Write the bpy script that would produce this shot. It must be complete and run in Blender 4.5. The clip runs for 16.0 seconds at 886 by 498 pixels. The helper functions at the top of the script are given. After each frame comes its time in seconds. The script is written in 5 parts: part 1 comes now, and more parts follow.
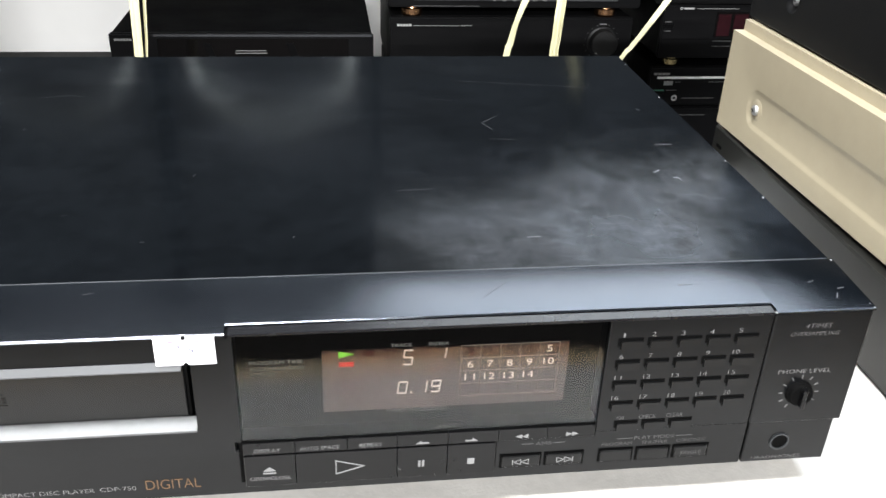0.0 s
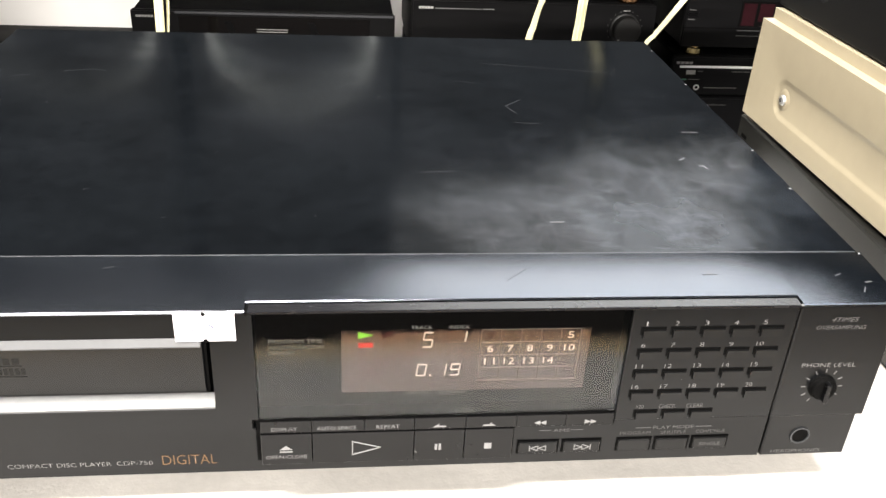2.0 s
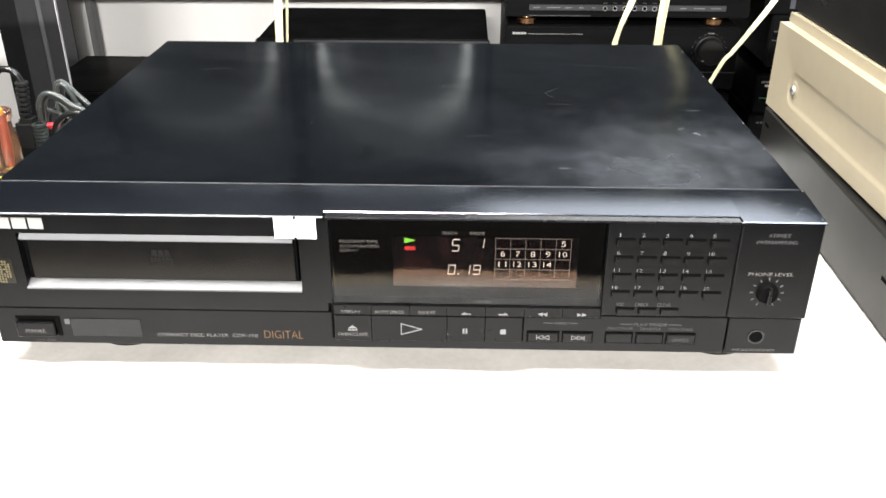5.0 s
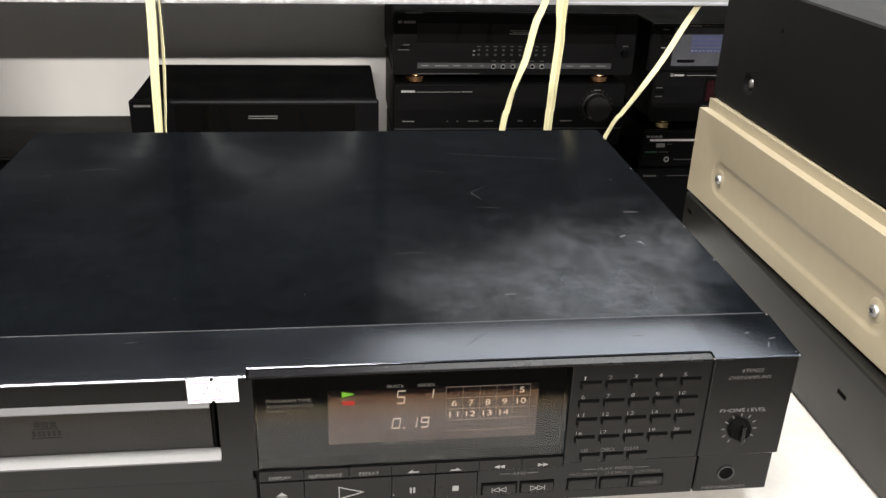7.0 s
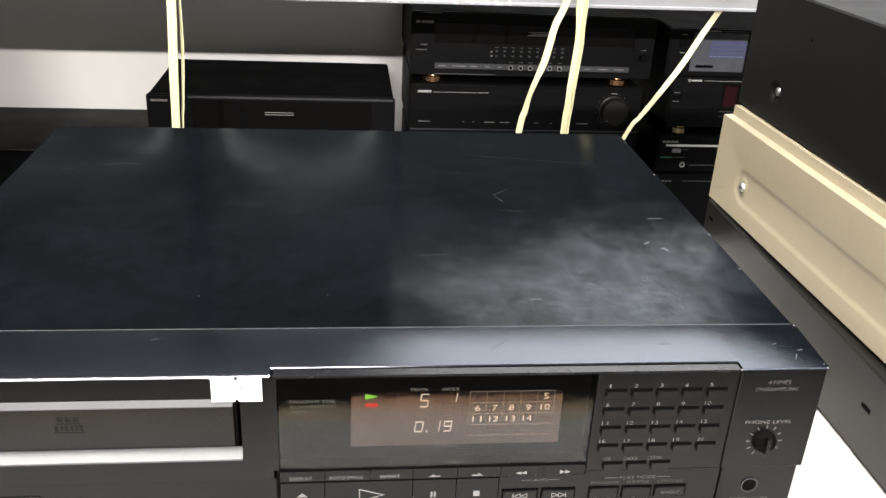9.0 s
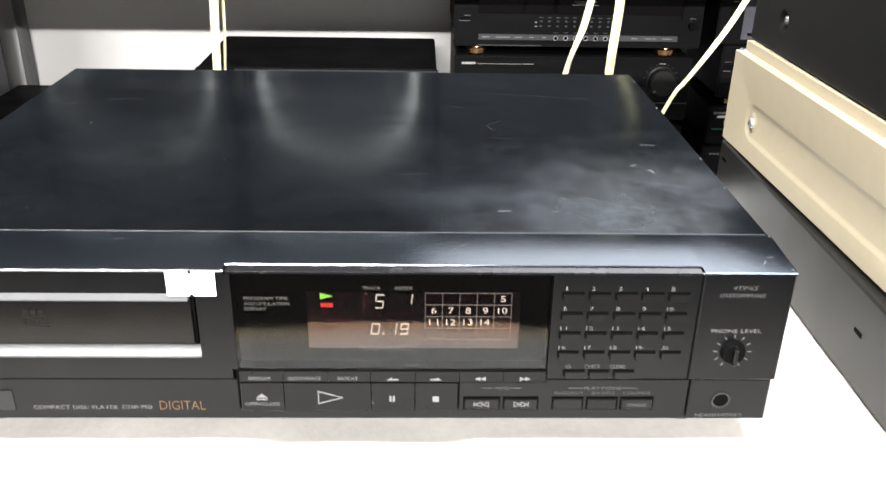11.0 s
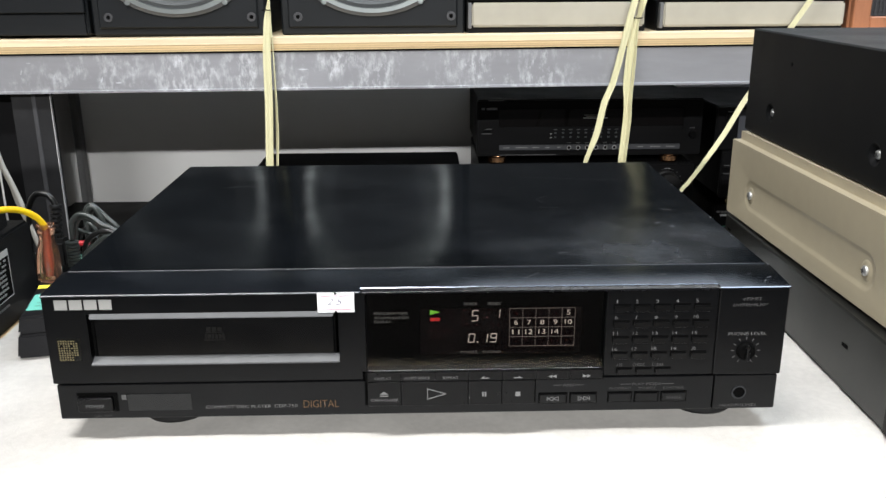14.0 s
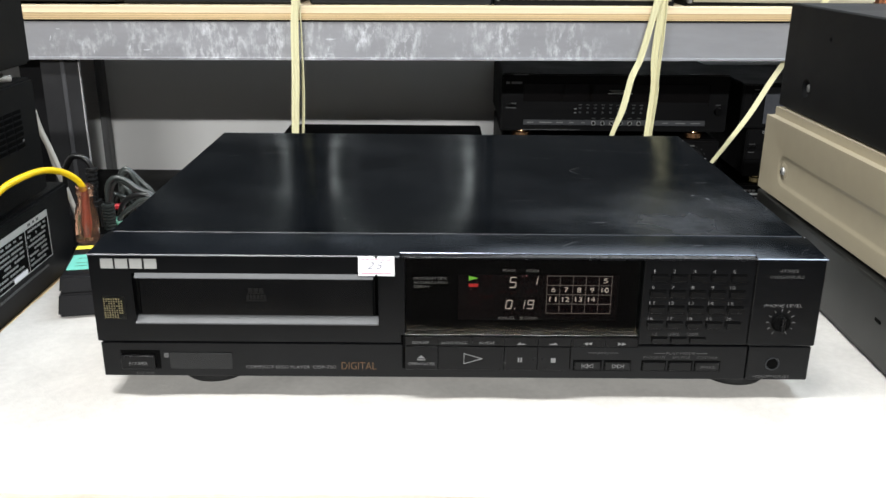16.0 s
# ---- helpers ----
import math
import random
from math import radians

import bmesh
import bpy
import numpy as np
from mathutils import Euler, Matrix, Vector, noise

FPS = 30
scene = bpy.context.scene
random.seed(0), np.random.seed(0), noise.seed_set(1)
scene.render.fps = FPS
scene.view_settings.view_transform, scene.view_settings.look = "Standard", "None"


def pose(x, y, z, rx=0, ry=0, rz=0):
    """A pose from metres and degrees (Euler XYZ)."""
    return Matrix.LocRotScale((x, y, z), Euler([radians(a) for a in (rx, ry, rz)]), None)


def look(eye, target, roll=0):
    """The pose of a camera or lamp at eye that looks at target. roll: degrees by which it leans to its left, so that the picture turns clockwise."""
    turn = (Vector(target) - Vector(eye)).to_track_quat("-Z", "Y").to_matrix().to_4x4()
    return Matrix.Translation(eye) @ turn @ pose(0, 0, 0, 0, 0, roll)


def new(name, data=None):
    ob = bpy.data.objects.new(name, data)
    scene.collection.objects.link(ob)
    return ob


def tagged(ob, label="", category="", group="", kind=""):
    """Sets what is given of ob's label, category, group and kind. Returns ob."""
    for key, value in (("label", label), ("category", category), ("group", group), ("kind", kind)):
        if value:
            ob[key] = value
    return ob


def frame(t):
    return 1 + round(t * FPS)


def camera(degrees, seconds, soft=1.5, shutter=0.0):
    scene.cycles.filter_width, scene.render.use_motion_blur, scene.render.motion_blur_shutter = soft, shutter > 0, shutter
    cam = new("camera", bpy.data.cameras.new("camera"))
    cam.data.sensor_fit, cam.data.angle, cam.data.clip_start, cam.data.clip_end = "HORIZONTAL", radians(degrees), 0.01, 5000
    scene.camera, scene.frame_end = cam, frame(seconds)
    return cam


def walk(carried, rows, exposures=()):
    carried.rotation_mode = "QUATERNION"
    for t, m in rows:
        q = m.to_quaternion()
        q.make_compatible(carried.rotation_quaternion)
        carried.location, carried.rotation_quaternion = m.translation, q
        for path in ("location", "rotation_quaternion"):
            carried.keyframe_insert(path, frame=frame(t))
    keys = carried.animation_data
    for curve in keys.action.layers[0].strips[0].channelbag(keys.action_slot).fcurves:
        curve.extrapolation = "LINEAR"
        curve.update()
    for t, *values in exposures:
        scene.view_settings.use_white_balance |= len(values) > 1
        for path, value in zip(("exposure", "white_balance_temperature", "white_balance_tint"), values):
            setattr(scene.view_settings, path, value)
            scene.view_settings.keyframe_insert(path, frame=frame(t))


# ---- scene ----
cam = camera(53.80, 16.0, shutter=0.4)
PATH = [
    (0, (0.00573, -0.26329, 0.26484), (0.2541, 1.4763, -0.6902), 2.21),
    (0.5, (0.00165, -0.26317, 0.26940), (0.2299, 1.4795, -0.6851), 2.11),
    (1, (0.00593, -0.25959, 0.26814), (0.2261, 1.4788, -0.6960), 2.43),
    (1.5, (0.00011, -0.25898, 0.26276), (0.2162, 1.4728, -0.7142), 2.92),
    (2, (0.00291, -0.26065, 0.26236), (0.2188, 1.4657, -0.7241), 3.24),
    (2.5, (0.00333, -0.26247, 0.26065), (0.2228, 1.4627, -0.7272), 3.20),
    (3, (0.01781, -0.27175, 0.24968), (0.2184, 1.4561, -0.7374), 2.99),
    (3.2, (0.03125, -0.28797, 0.25272), (0.2039, 1.4445, -0.7315), 2.75),
    (5.3, (0.03456, -0.38930, 0.28439), (-0.0127, 1.3944, -0.6190), 0.07),
    (5.5, (0.02488, -0.38028, 0.29337), (0.0012, 1.4117, -0.5945), 0.17),
    (6, (0.00289, -0.33142, 0.30165), (0.1279, 1.4806, -0.5355), 1.21),
    (6.5, (0.00714, -0.31615, 0.29284), (0.2277, 1.4882, -0.5412), 1.32),
    (7, (0.00641, -0.31656, 0.29413), (0.2435, 1.4816, -0.5488), 1.92),
    (7.5, (0.00287, -0.31538, 0.29346), (0.2395, 1.4831, -0.5488), 2.29),
    (8, (0.00165, -0.31256, 0.29374), (0.2357, 1.4872, -0.5465), 2.54),
    (8.2, (-0.00206, -0.31256, 0.29504), (0.2297, 1.4888, -0.5425), 2.69),
    (10.3, (0.01182, -0.31458, 0.27755), (0.1667, 1.4833, -0.5848), 2.02),
    (10.5, (0.01940, -0.31596, 0.26868), (0.1536, 1.4836, -0.5936), 1.66),
    (11, (0.04874, -0.33181, 0.25840), (0.1052, 1.4726, -0.6024), 1.11),
    (11.5, (0.06203, -0.35145, 0.24823), (0.0671, 1.4514, -0.6176), 0.87),
    (12, (0.04872, -0.37016, 0.25710), (0.0278, 1.4345, -0.6048), 0.77),
    (12.5, (0.03170, -0.39897, 0.26803), (0.0141, 1.4280, -0.5456), 0.62),
    (13, (0.01123, -0.43572, 0.26990), (0.0129, 1.4294, -0.4522), 0.15),
    (13.5, (0.00450, -0.45600, 0.26427), (0.0293, 1.4356, -0.3848), -0.24),
    (14, (0.00330, -0.46407, 0.26218), (0.0463, 1.4418, -0.3426), -0.30),
    (14.5, (0.00113, -0.46634, 0.25906), (0.0385, 1.4340, -0.3633), -0.37),
    (15, (-0.00541, -0.46818, 0.25843), (0.0275, 1.4252, -0.3851), -0.25),
    (15.5, (-0.00532, -0.47304, 0.25930), (0.0181, 1.4191, -0.3883), 0.06),
    (16, (-0.01139, -0.47074, 0.25853), (-0.0009, 1.4182, -0.3987), 0.54),
]
EXPOSURES = [(0, 0.88, 6550, 10), (0.5, 1.19, 7000, 12), (1.5, 1.25, 7250, 13), (3, 1.22, 7150, 12), (5.5, 1.15, 6900, 12), (6.0, 0.3, 6900, 12), (6.6, 0.4, 7200, 13), (8, 0.64, 7200, 13), (10.3, 1.17, 6850, 12), (11, 1.32, 6800, 12), (12, 1.0, 6700, 11), (12.5, 0.95, 6650, 11), (13, 0.48, 6600, 10), (13.5, 0.15, 6600, 10), (14.2, -0.08, 6600, 10), (16, -0.06, 6600, 9)]
walk(cam, [(t, look(eye, target, roll)) for t, eye, target, roll in PATH], EXPOSURES)

# ---- light ----
world = bpy.data.worlds.new("room_air")
world.use_nodes = True
world.node_tree.nodes["Background"].inputs["Color"].default_value = (0.8, 0.9, 1.0, 1)
world.node_tree.nodes["Background"].inputs["Strength"].default_value = 0.05
scene.world = world


def area_lamp(name, at, turn, long, wide, watts, colour):
    lamp = bpy.data.lights.new(name, "AREA")
    lamp.shape, lamp.size, lamp.size_y, lamp.energy, lamp.color = "RECTANGLE", long, wide, watts, colour
    ob = new(name, lamp)
    ob.matrix_basis = pose(*at, *turn)
    return ob


WHITE_LIGHT = (0.97, 0.985, 1.0)
COOL_LIGHT = (0.78, 0.89, 1.0)
CEILING = 1.86
# (x, y) of the unseen ceiling lights, length along x, depth along y, watts, colour
LIGHTS = [
    (0.2, -3.8, 2.4, 0.16, 600, WHITE_LIGHT),
    # no fitting known: broad cool fill added for rack, wall and cover
    (0.95, 0.6, 1.5, 1.5, 62, COOL_LIGHT),
    # no fitting known: added to brighten the player's left side
    (-0.6, -0.35, 1.2, 0.22, 66, WHITE_LIGHT),
]
for lx, ly, long, wide, watts, tone in LIGHTS:
    area_lamp("unseen_light", (lx, ly, CEILING - 0.075), (0, 0, 0), long, wide, watts, tone)


# ---- materials ----
def material(name, colour, rough=0.5, metal=0.0, vary=0.12, scale=30.0, stretch=(1, 1, 1), bump=0.0, bump_scale=400.0, rough_vary=0.0, glow=None, spec=0.5, clear=0.0, edge=0.5):
    """A surface: colour broken up at two scales, gloss broken up at one, a fine relief."""
    m = bpy.data.materials.new(name)
    m.use_nodes = True
    n, l = m.node_tree.nodes, m.node_tree.links
    b = n["Principled BSDF"]
    b.inputs["Metallic"].default_value = metal
    b.inputs["Specular IOR Level"].default_value = spec
    b.inputs["Transmission Weight"].default_value = clear
    co = n.new("ShaderNodeTexCoord")
    mp = n.new("ShaderNodeMapping")
    mp.inputs["Scale"].default_value = stretch
    l.new(co.outputs["Object"], mp.inputs["Vector"])

    def noise_at(s, detail):
        t = n.new("ShaderNodeTexNoise")
        t.inputs["Scale"].default_value = s
        t.inputs["Detail"].default_value = detail
        l.new(mp.outputs["Vector"], t.inputs["Vector"])
        return t.outputs["Fac"]

    big, fine = noise_at(scale, 4), noise_at(scale * 9, 3)
    mix = n.new("ShaderNodeMix")
    mix.data_type = "FLOAT"
    mix.inputs[0].default_value = 0.35
    l.new(big, mix.inputs[2])
    l.new(fine, mix.inputs[3])
    ramp = n.new("ShaderNodeValToRGB")
    lo = tuple(c * (1 - vary) for c in colour)
    hi = tuple(min(1, c * (1 + vary)) for c in colour)
    ramp.color_ramp.elements[0].position, ramp.color_ramp.elements[1].position = edge - 0.18, edge + 0.18
    ramp.color_ramp.elements[0].color, ramp.color_ramp.elements[1].color = (*lo, 1), (*hi, 1)
    l.new(mix.outputs[0], ramp.inputs["Fac"])
    l.new(ramp.outputs["Color"], b.inputs["Base Color"])
    r = n.new("ShaderNodeMapRange")
    r.inputs["From Min"].default_value, r.inputs["From Max"].default_value = 0.3, 0.7
    r.inputs["To Min"].default_value, r.inputs["To Max"].default_value = max(0.02, rough - rough_vary), min(1, rough + rough_vary)
    l.new(big, r.inputs["Value"])
    l.new(r.outputs["Result"], b.inputs["Roughness"])
    if bump:
        bp = n.new("ShaderNodeBump")
        bp.inputs["Strength"].default_value = bump
        bp.inputs["Distance"].default_value = 0.001
        l.new(noise_at(bump_scale, 3), bp.inputs["Height"])
        l.new(bp.outputs["Normal"], b.inputs["Normal"])
    if glow:
        b.inputs["Emission Color"].default_value = (*glow[:3], 1)
        b.inputs["Emission Strength"].default_value = glow[3]
    return m


def smudged_paint():
    """Black satin paint of the player's cover: greasy, dusty wipe marks in wisps, strongest where the bluish glare is
    to show.
    """
    m = material("black_cover_paint", (0.0024, 0.0029, 0.0035), 0.11, vary=0.35, scale=14, bump=0.02, bump_scale=900, rough_vary=0.03, spec=0.017)
    n, l = m.node_tree.nodes, m.node_tree.links
    b = n["Principled BSDF"]
    # sheen tinted blue to give the cool haze
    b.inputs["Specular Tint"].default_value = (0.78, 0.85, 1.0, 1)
    co = n.new("ShaderNodeTexCoord")

    def wisps(scale, turn, stretch, lo, hi, warp):
        mp = n.new("ShaderNodeMapping")
        mp.inputs["Scale"].default_value = stretch
        mp.inputs["Rotation"].default_value = (0, 0, turn)
        l.new(co.outputs["Object"], mp.inputs["Vector"])
        t = n.new("ShaderNodeTexNoise")
        t.inputs["Scale"].default_value, t.inputs["Detail"].default_value, t.inputs["Roughness"].default_value, t.inputs["Distortion"].default_value = scale, 10, 0.6, warp
        l.new(mp.outputs["Vector"], t.inputs["Vector"])
        r = n.new("ShaderNodeMapRange")
        r.interpolation_type = "SMOOTHSTEP"
        r.inputs["From Min"].default_value, r.inputs["From Max"].default_value = lo, hi
        l.new(t.outputs["Fac"], r.inputs["Value"])
        return r.outputs["Result"]

    def patch(at, radius, place):
        d = n.new("ShaderNodeVectorMath")
        d.operation = "DISTANCE"
        d.inputs[1].default_value = at
        l.new(place, d.inputs[0])
        r = n.new("ShaderNodeMapRange")
        r.interpolation_type = "SMOOTHSTEP"
        r.inputs["From Min"].default_value, r.inputs["From Max"].default_value = radius, 0.0
        l.new(d.outputs["Value"], r.inputs["Value"])
        return r.outputs["Result"]

    def math2(op, p, q):
        k = n.new("ShaderNodeMath")
        k.operation = op
        for s, v in zip(k.inputs, (p, q)):
            if isinstance(v, float):
                s.default_value = v
            else:
                l.new(v, s)
        return k.outputs[0]

    warp = n.new("ShaderNodeTexNoise")
    warp.inputs["Scale"].default_value, warp.inputs["Detail"].default_value = 16, 4
    l.new(co.outputs["Object"], warp.inputs["Vector"])
    push = n.new("ShaderNodeVectorMath")
    push.operation = "MULTIPLY_ADD"
    push.inputs[1].default_value, push.inputs[2].default_value = (0.11, 0.09, 0), (-0.055, -0.045, 0)
    l.new(warp.outputs["Color"], push.inputs[0])
    bent = n.new("ShaderNodeVectorMath")
    bent.operation = "ADD"
    l.new(co.outputs["Object"], bent.inputs[0])
    l.new(push.outputs[0], bent.inputs[1])

    # patches placed to give the hazy glare at the front right
    core = patch((0.128, 0.058, 0.0935), 0.1, bent.outputs[0])
    edge = patch((0.185, 0.09, 0.0935), 0.07, bent.outputs[0])
    wide = patch((0.16, 0.09, 0.0935), 0.15, bent.outputs[0])
    spot = math2("MAXIMUM", core, math2("MULTIPLY", edge, 0.75))
    cloud = math2("ADD", math2("MULTIPLY", wisps(30, 0.7, (1.4, 1, 1), 0.25, 0.8, 1.1), 0.5), 0.16)
    cloud = math2("ADD", cloud, math2("MULTIPLY", wisps(95, 0.2, (1, 1.6, 1), 0.46, 0.76, 0.5), 0.4))
    cloud = math2("ADD", cloud, math2("MULTIPLY", wisps(60, -0.9, (5, 0.8, 1), 0.56, 0.76, 0.3), 0.3))
    strong = math2("MULTIPLY", math2("MULTIPLY", cloud, spot), 0.7)
    faint = math2("MULTIPLY", math2("MULTIPLY", wisps(30, -0.4, (1.4, 1, 1), 0.42, 0.8, 0.7), wide), 0.3)
    film = math2("MULTIPLY", wisps(9, 0.3, (1, 1.2, 1), 0.42, 0.8, 0.8), 0.05)
    grease = math2("ADD", math2("ADD", strong, faint), film)
    mix = n.new("ShaderNodeMix")
    mix.data_type = "RGBA"
    l.new(grease, mix.inputs[0])
    l.new(b.inputs["Base Color"].links[0].from_socket, mix.inputs[6])
    # paler, bluer body colour adds to the painted haze
    mix.inputs[7].default_value = (0.012, 0.016, 0.022, 1)
    l.new(mix.outputs[2], b.inputs["Base Color"])
    l.new(math2("ADD", math2("MULTIPLY", grease, 0.9), 0.015), b.inputs["Specular IOR Level"])
    l.new(math2("ADD", math2("ADD", math2("MULTIPLY", spot, 0.12), math2("MULTIPLY", wide, 0.08)), b.inputs["Roughness"].links[0].from_socket), b.inputs["Roughness"])
    return m


def satin(name, colour, rough, ior, scale, tint=(1, 1, 1), even=None):
    """Moulded plastic with an even satin gloss: a matt body under a soft sheen, both broken up a little."""
    m = material(name, colour, 0.8, vary=0.2, scale=scale, bump=0.04, bump_scale=1500, spec=0.0)
    n, l = m.node_tree.nodes, m.node_tree.links
    b = n["Principled BSDF"]
    gloss, mix, share = n.new("ShaderNodeBsdfAnisotropic"), n.new("ShaderNodeMixShader"), n.new("ShaderNodeFresnel")
    gloss.distribution = "BECKMANN"
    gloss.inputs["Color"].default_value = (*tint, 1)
    share.inputs["IOR"].default_value = ior
    smear = n.new("ShaderNodeTexNoise")
    smear.inputs["Scale"].default_value, smear.inputs["Detail"].default_value = scale * 1.7, 6
    co = n.new("ShaderNodeTexCoord")
    l.new(co.outputs["Object"], smear.inputs["Vector"])
    r = n.new("ShaderNodeMapRange")
    r.inputs["From Min"].default_value, r.inputs["From Max"].default_value = 0.3, 0.7
    r.inputs["To Min"].default_value, r.inputs["To Max"].default_value = rough * 0.88, rough * 1.12
    l.new(smear.outputs["Fac"], r.inputs["Value"])
    l.new(r.outputs["Result"], gloss.inputs["Roughness"])
    if even is None:
        l.new(share.outputs["Fac"], mix.inputs[0])
    else:
        mix.inputs[0].default_value = even
    l.new(b.outputs["BSDF"], mix.inputs[1])
    l.new(gloss.outputs["BSDF"], mix.inputs[2])
    l.new(mix.outputs["Shader"], n["Material Output"].inputs["Surface"])
    return m


def smoked_pane():
    """Dark-tinted clear pane: what lies behind shows through it, and its face is glossy."""
    m = bpy.data.materials.new("smoked_window")
    m.use_nodes = True
    n, l = m.node_tree.nodes, m.node_tree.links
    n.remove(n["Principled BSDF"])
    tint, gloss, mix, share = n.new("ShaderNodeBsdfTransparent"), n.new("ShaderNodeBsdfAnisotropic"), n.new("ShaderNodeMixShader"), n.new("ShaderNodeFresnel")
    gloss.distribution = "BECKMANN"
    tint.inputs["Color"].default_value = (0.62, 0.59, 0.57, 1)
    gloss.inputs["Color"].default_value = (0.9, 0.96, 1.0, 1)
    smear = n.new("ShaderNodeTexNoise")
    smear.inputs["Scale"].default_value, smear.inputs["Detail"].default_value = 22, 1
    rough = n.new("ShaderNodeMapRange")
    rough.inputs["To Min"].default_value, rough.inputs["To Max"].default_value = 0.1, 0.13
    l.new(smear.outputs["Fac"], rough.inputs["Value"])
    l.new(rough.outputs["Result"], gloss.inputs["Roughness"])
    share.inputs["IOR"].default_value = 1.33
    l.new(share.outputs["Fac"], mix.inputs[0])
    l.new(tint.outputs["BSDF"], mix.inputs[1])
    l.new(gloss.outputs["BSDF"], mix.inputs[2])
    l.new(mix.outputs["Shader"], n["Material Output"].inputs["Surface"])
    return m


def plywood():
    """Pale layered board, grain along x, plies along z."""
    m = material("pale_plywood", (0.7, 0.57, 0.38), 0.6, vary=0.14, scale=6, stretch=(0.6, 6, 30), bump=0.2, bump_scale=120)
    return m


def scuffed_zinc():
    """Grey galvanised steel with pale smears in clumps."""
    m = material("scuffed_galvanised_steel", (0.29, 0.29, 0.305), 0.45, 0.3, vary=0.12, scale=5, stretch=(0.5, 1, 2), rough_vary=0.08, bump=0.1, bump_scale=60)
    n, l = m.node_tree.nodes, m.node_tree.links
    b = n["Principled BSDF"]
    co = n.new("ShaderNodeTexCoord")
    fields = []
    for size, scale, detail, lo, hi in (((1, 1, 0.42), 110, 14, 0.45, 0.64), ((1, 1, 0.8), 13, 8, 0.45, 0.66)):
        mp = n.new("ShaderNodeMapping")
        mp.inputs["Scale"].default_value = size
        l.new(co.outputs["Object"], mp.inputs["Vector"])
        t = n.new("ShaderNodeTexNoise")
        t.inputs["Scale"].default_value, t.inputs["Detail"].default_value, t.inputs["Distortion"].default_value = scale, detail, 0.2
        t.inputs["Roughness"].default_value = 0.68
        l.new(mp.outputs["Vector"], t.inputs["Vector"])
        r = n.new("ShaderNodeMapRange")
        r.inputs["From Min"].default_value, r.inputs["From Max"].default_value = lo, hi
        l.new(t.outputs["Fac"], r.inputs["Value"])
        fields.append(r.outputs["Result"])
    mul = n.new("ShaderNodeMath")
    mul.operation = "MULTIPLY"
    l.new(fields[0], mul.inputs[0])
    l.new(fields[1], mul.inputs[1])
    # the handled stretch of the beam, which the smears keep to
    axes = n.new("ShaderNodeSeparateXYZ")
    l.new(co.outputs["Object"], axes.inputs["Vector"])
    stretch_of = n.new("ShaderNodeMapRange")
    stretch_of.inputs["From Min"].default_value, stretch_of.inputs["From Max"].default_value = 0.34, 0.14
    l.new(axes.outputs["X"], stretch_of.inputs["Value"])
    kept = n.new("ShaderNodeMath")
    kept.operation = "MULTIPLY"
    l.new(mul.outputs[0], kept.inputs[0])
    l.new(stretch_of.outputs["Result"], kept.inputs[1])
    mix = n.new("ShaderNodeMix")
    mix.data_type = "RGBA"
    l.new(kept.outputs[0], mix.inputs[0])
    l.new(b.inputs["Base Color"].links[0].from_socket, mix.inputs[6])
    mix.inputs[7].default_value = (0.76, 0.77, 0.8, 1)
    l.new(mix.outputs[2], b.inputs["Base Color"])
    return m


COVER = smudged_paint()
FASCIA = satin("charcoal_fascia_plastic", (0.0036, 0.0038, 0.0043), 0.36, 1.3, 25)
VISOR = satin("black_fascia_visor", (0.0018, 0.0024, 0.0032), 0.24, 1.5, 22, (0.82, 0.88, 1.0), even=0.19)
KNOB = material("satin_knob_plastic", (0.012, 0.012, 0.012), 0.4, vary=0.1, scale=60, spec=0.3)
GREY_EDGE = material("grey_bevel_edge", (0.075, 0.077, 0.08), 0.42, vary=0.08, scale=60, spec=0.4)
WORN_EDGE = material("worn_black_edge", (0.03, 0.032, 0.035), 0.3, vary=0.5, scale=25, spec=0.3)
LIP = satin("dark_grey_lip", (0.006, 0.006, 0.007), 0.26, 1.6, 60)
TRAY = material("tray_door_plastic", (0.0032, 0.0033, 0.0036), 0.22, vary=0.15, scale=25, rough_vary=0.05, spec=0.26)
GAP = material("dark_gap", (0.0015, 0.0015, 0.0015), 0.8, vary=0.1, spec=0.05)
BUTTON = satin("button_plastic", (0.0032, 0.0032, 0.0035), 0.3, 1.28, 60)
GLASS = smoked_pane()
WINDOW_BACK = material("window_backing", (0.0022, 0.0022, 0.002), 0.5, vary=0.1, scale=60, spec=0.1)
KEYCAP = satin("key_plastic", (0.0036, 0.0037, 0.004), 0.36, 1.3, 40)
SENSOR = material("grey_sensor_plastic", (0.006, 0.0065, 0.007), 0.25, vary=0.12, scale=60, spec=0.35)
DIM_MARK = material("dim_moulded_mark", (0.0043, 0.0042, 0.004), 0.4, vary=0.1, spec=0.2)
CLEAR_FILM = material("clear_film", (0.005, 0.0055, 0.005), 0.22, vary=0.2, scale=90, spec=0.4)
PRINT_MARK = material("pale_badge_print", (0.26, 0.26, 0.25), 0.4, vary=0.06)
PRINT_WINDOW = material("window_print", (0.07, 0.068, 0.062), 0.5, vary=0.05)
LIT_DIM = material("lit_grid_line", (0.12, 0.12, 0.12), 0.1, glow=(1, 0.96, 0.9, 0.3))
TUBE = material("display_tube_glass", (0.32, 0.28, 0.295), 0.06, 1.0, vary=0.06, scale=60)
UNLIT = material("unlit_red_segment", (0.19, 0.08, 0.09), 0.2, 1.0, vary=0.1)
LIT = material("lit_white_segment", (0.4, 0.4, 0.38), 0.1, glow=(1, 0.97, 0.9, 1.15))
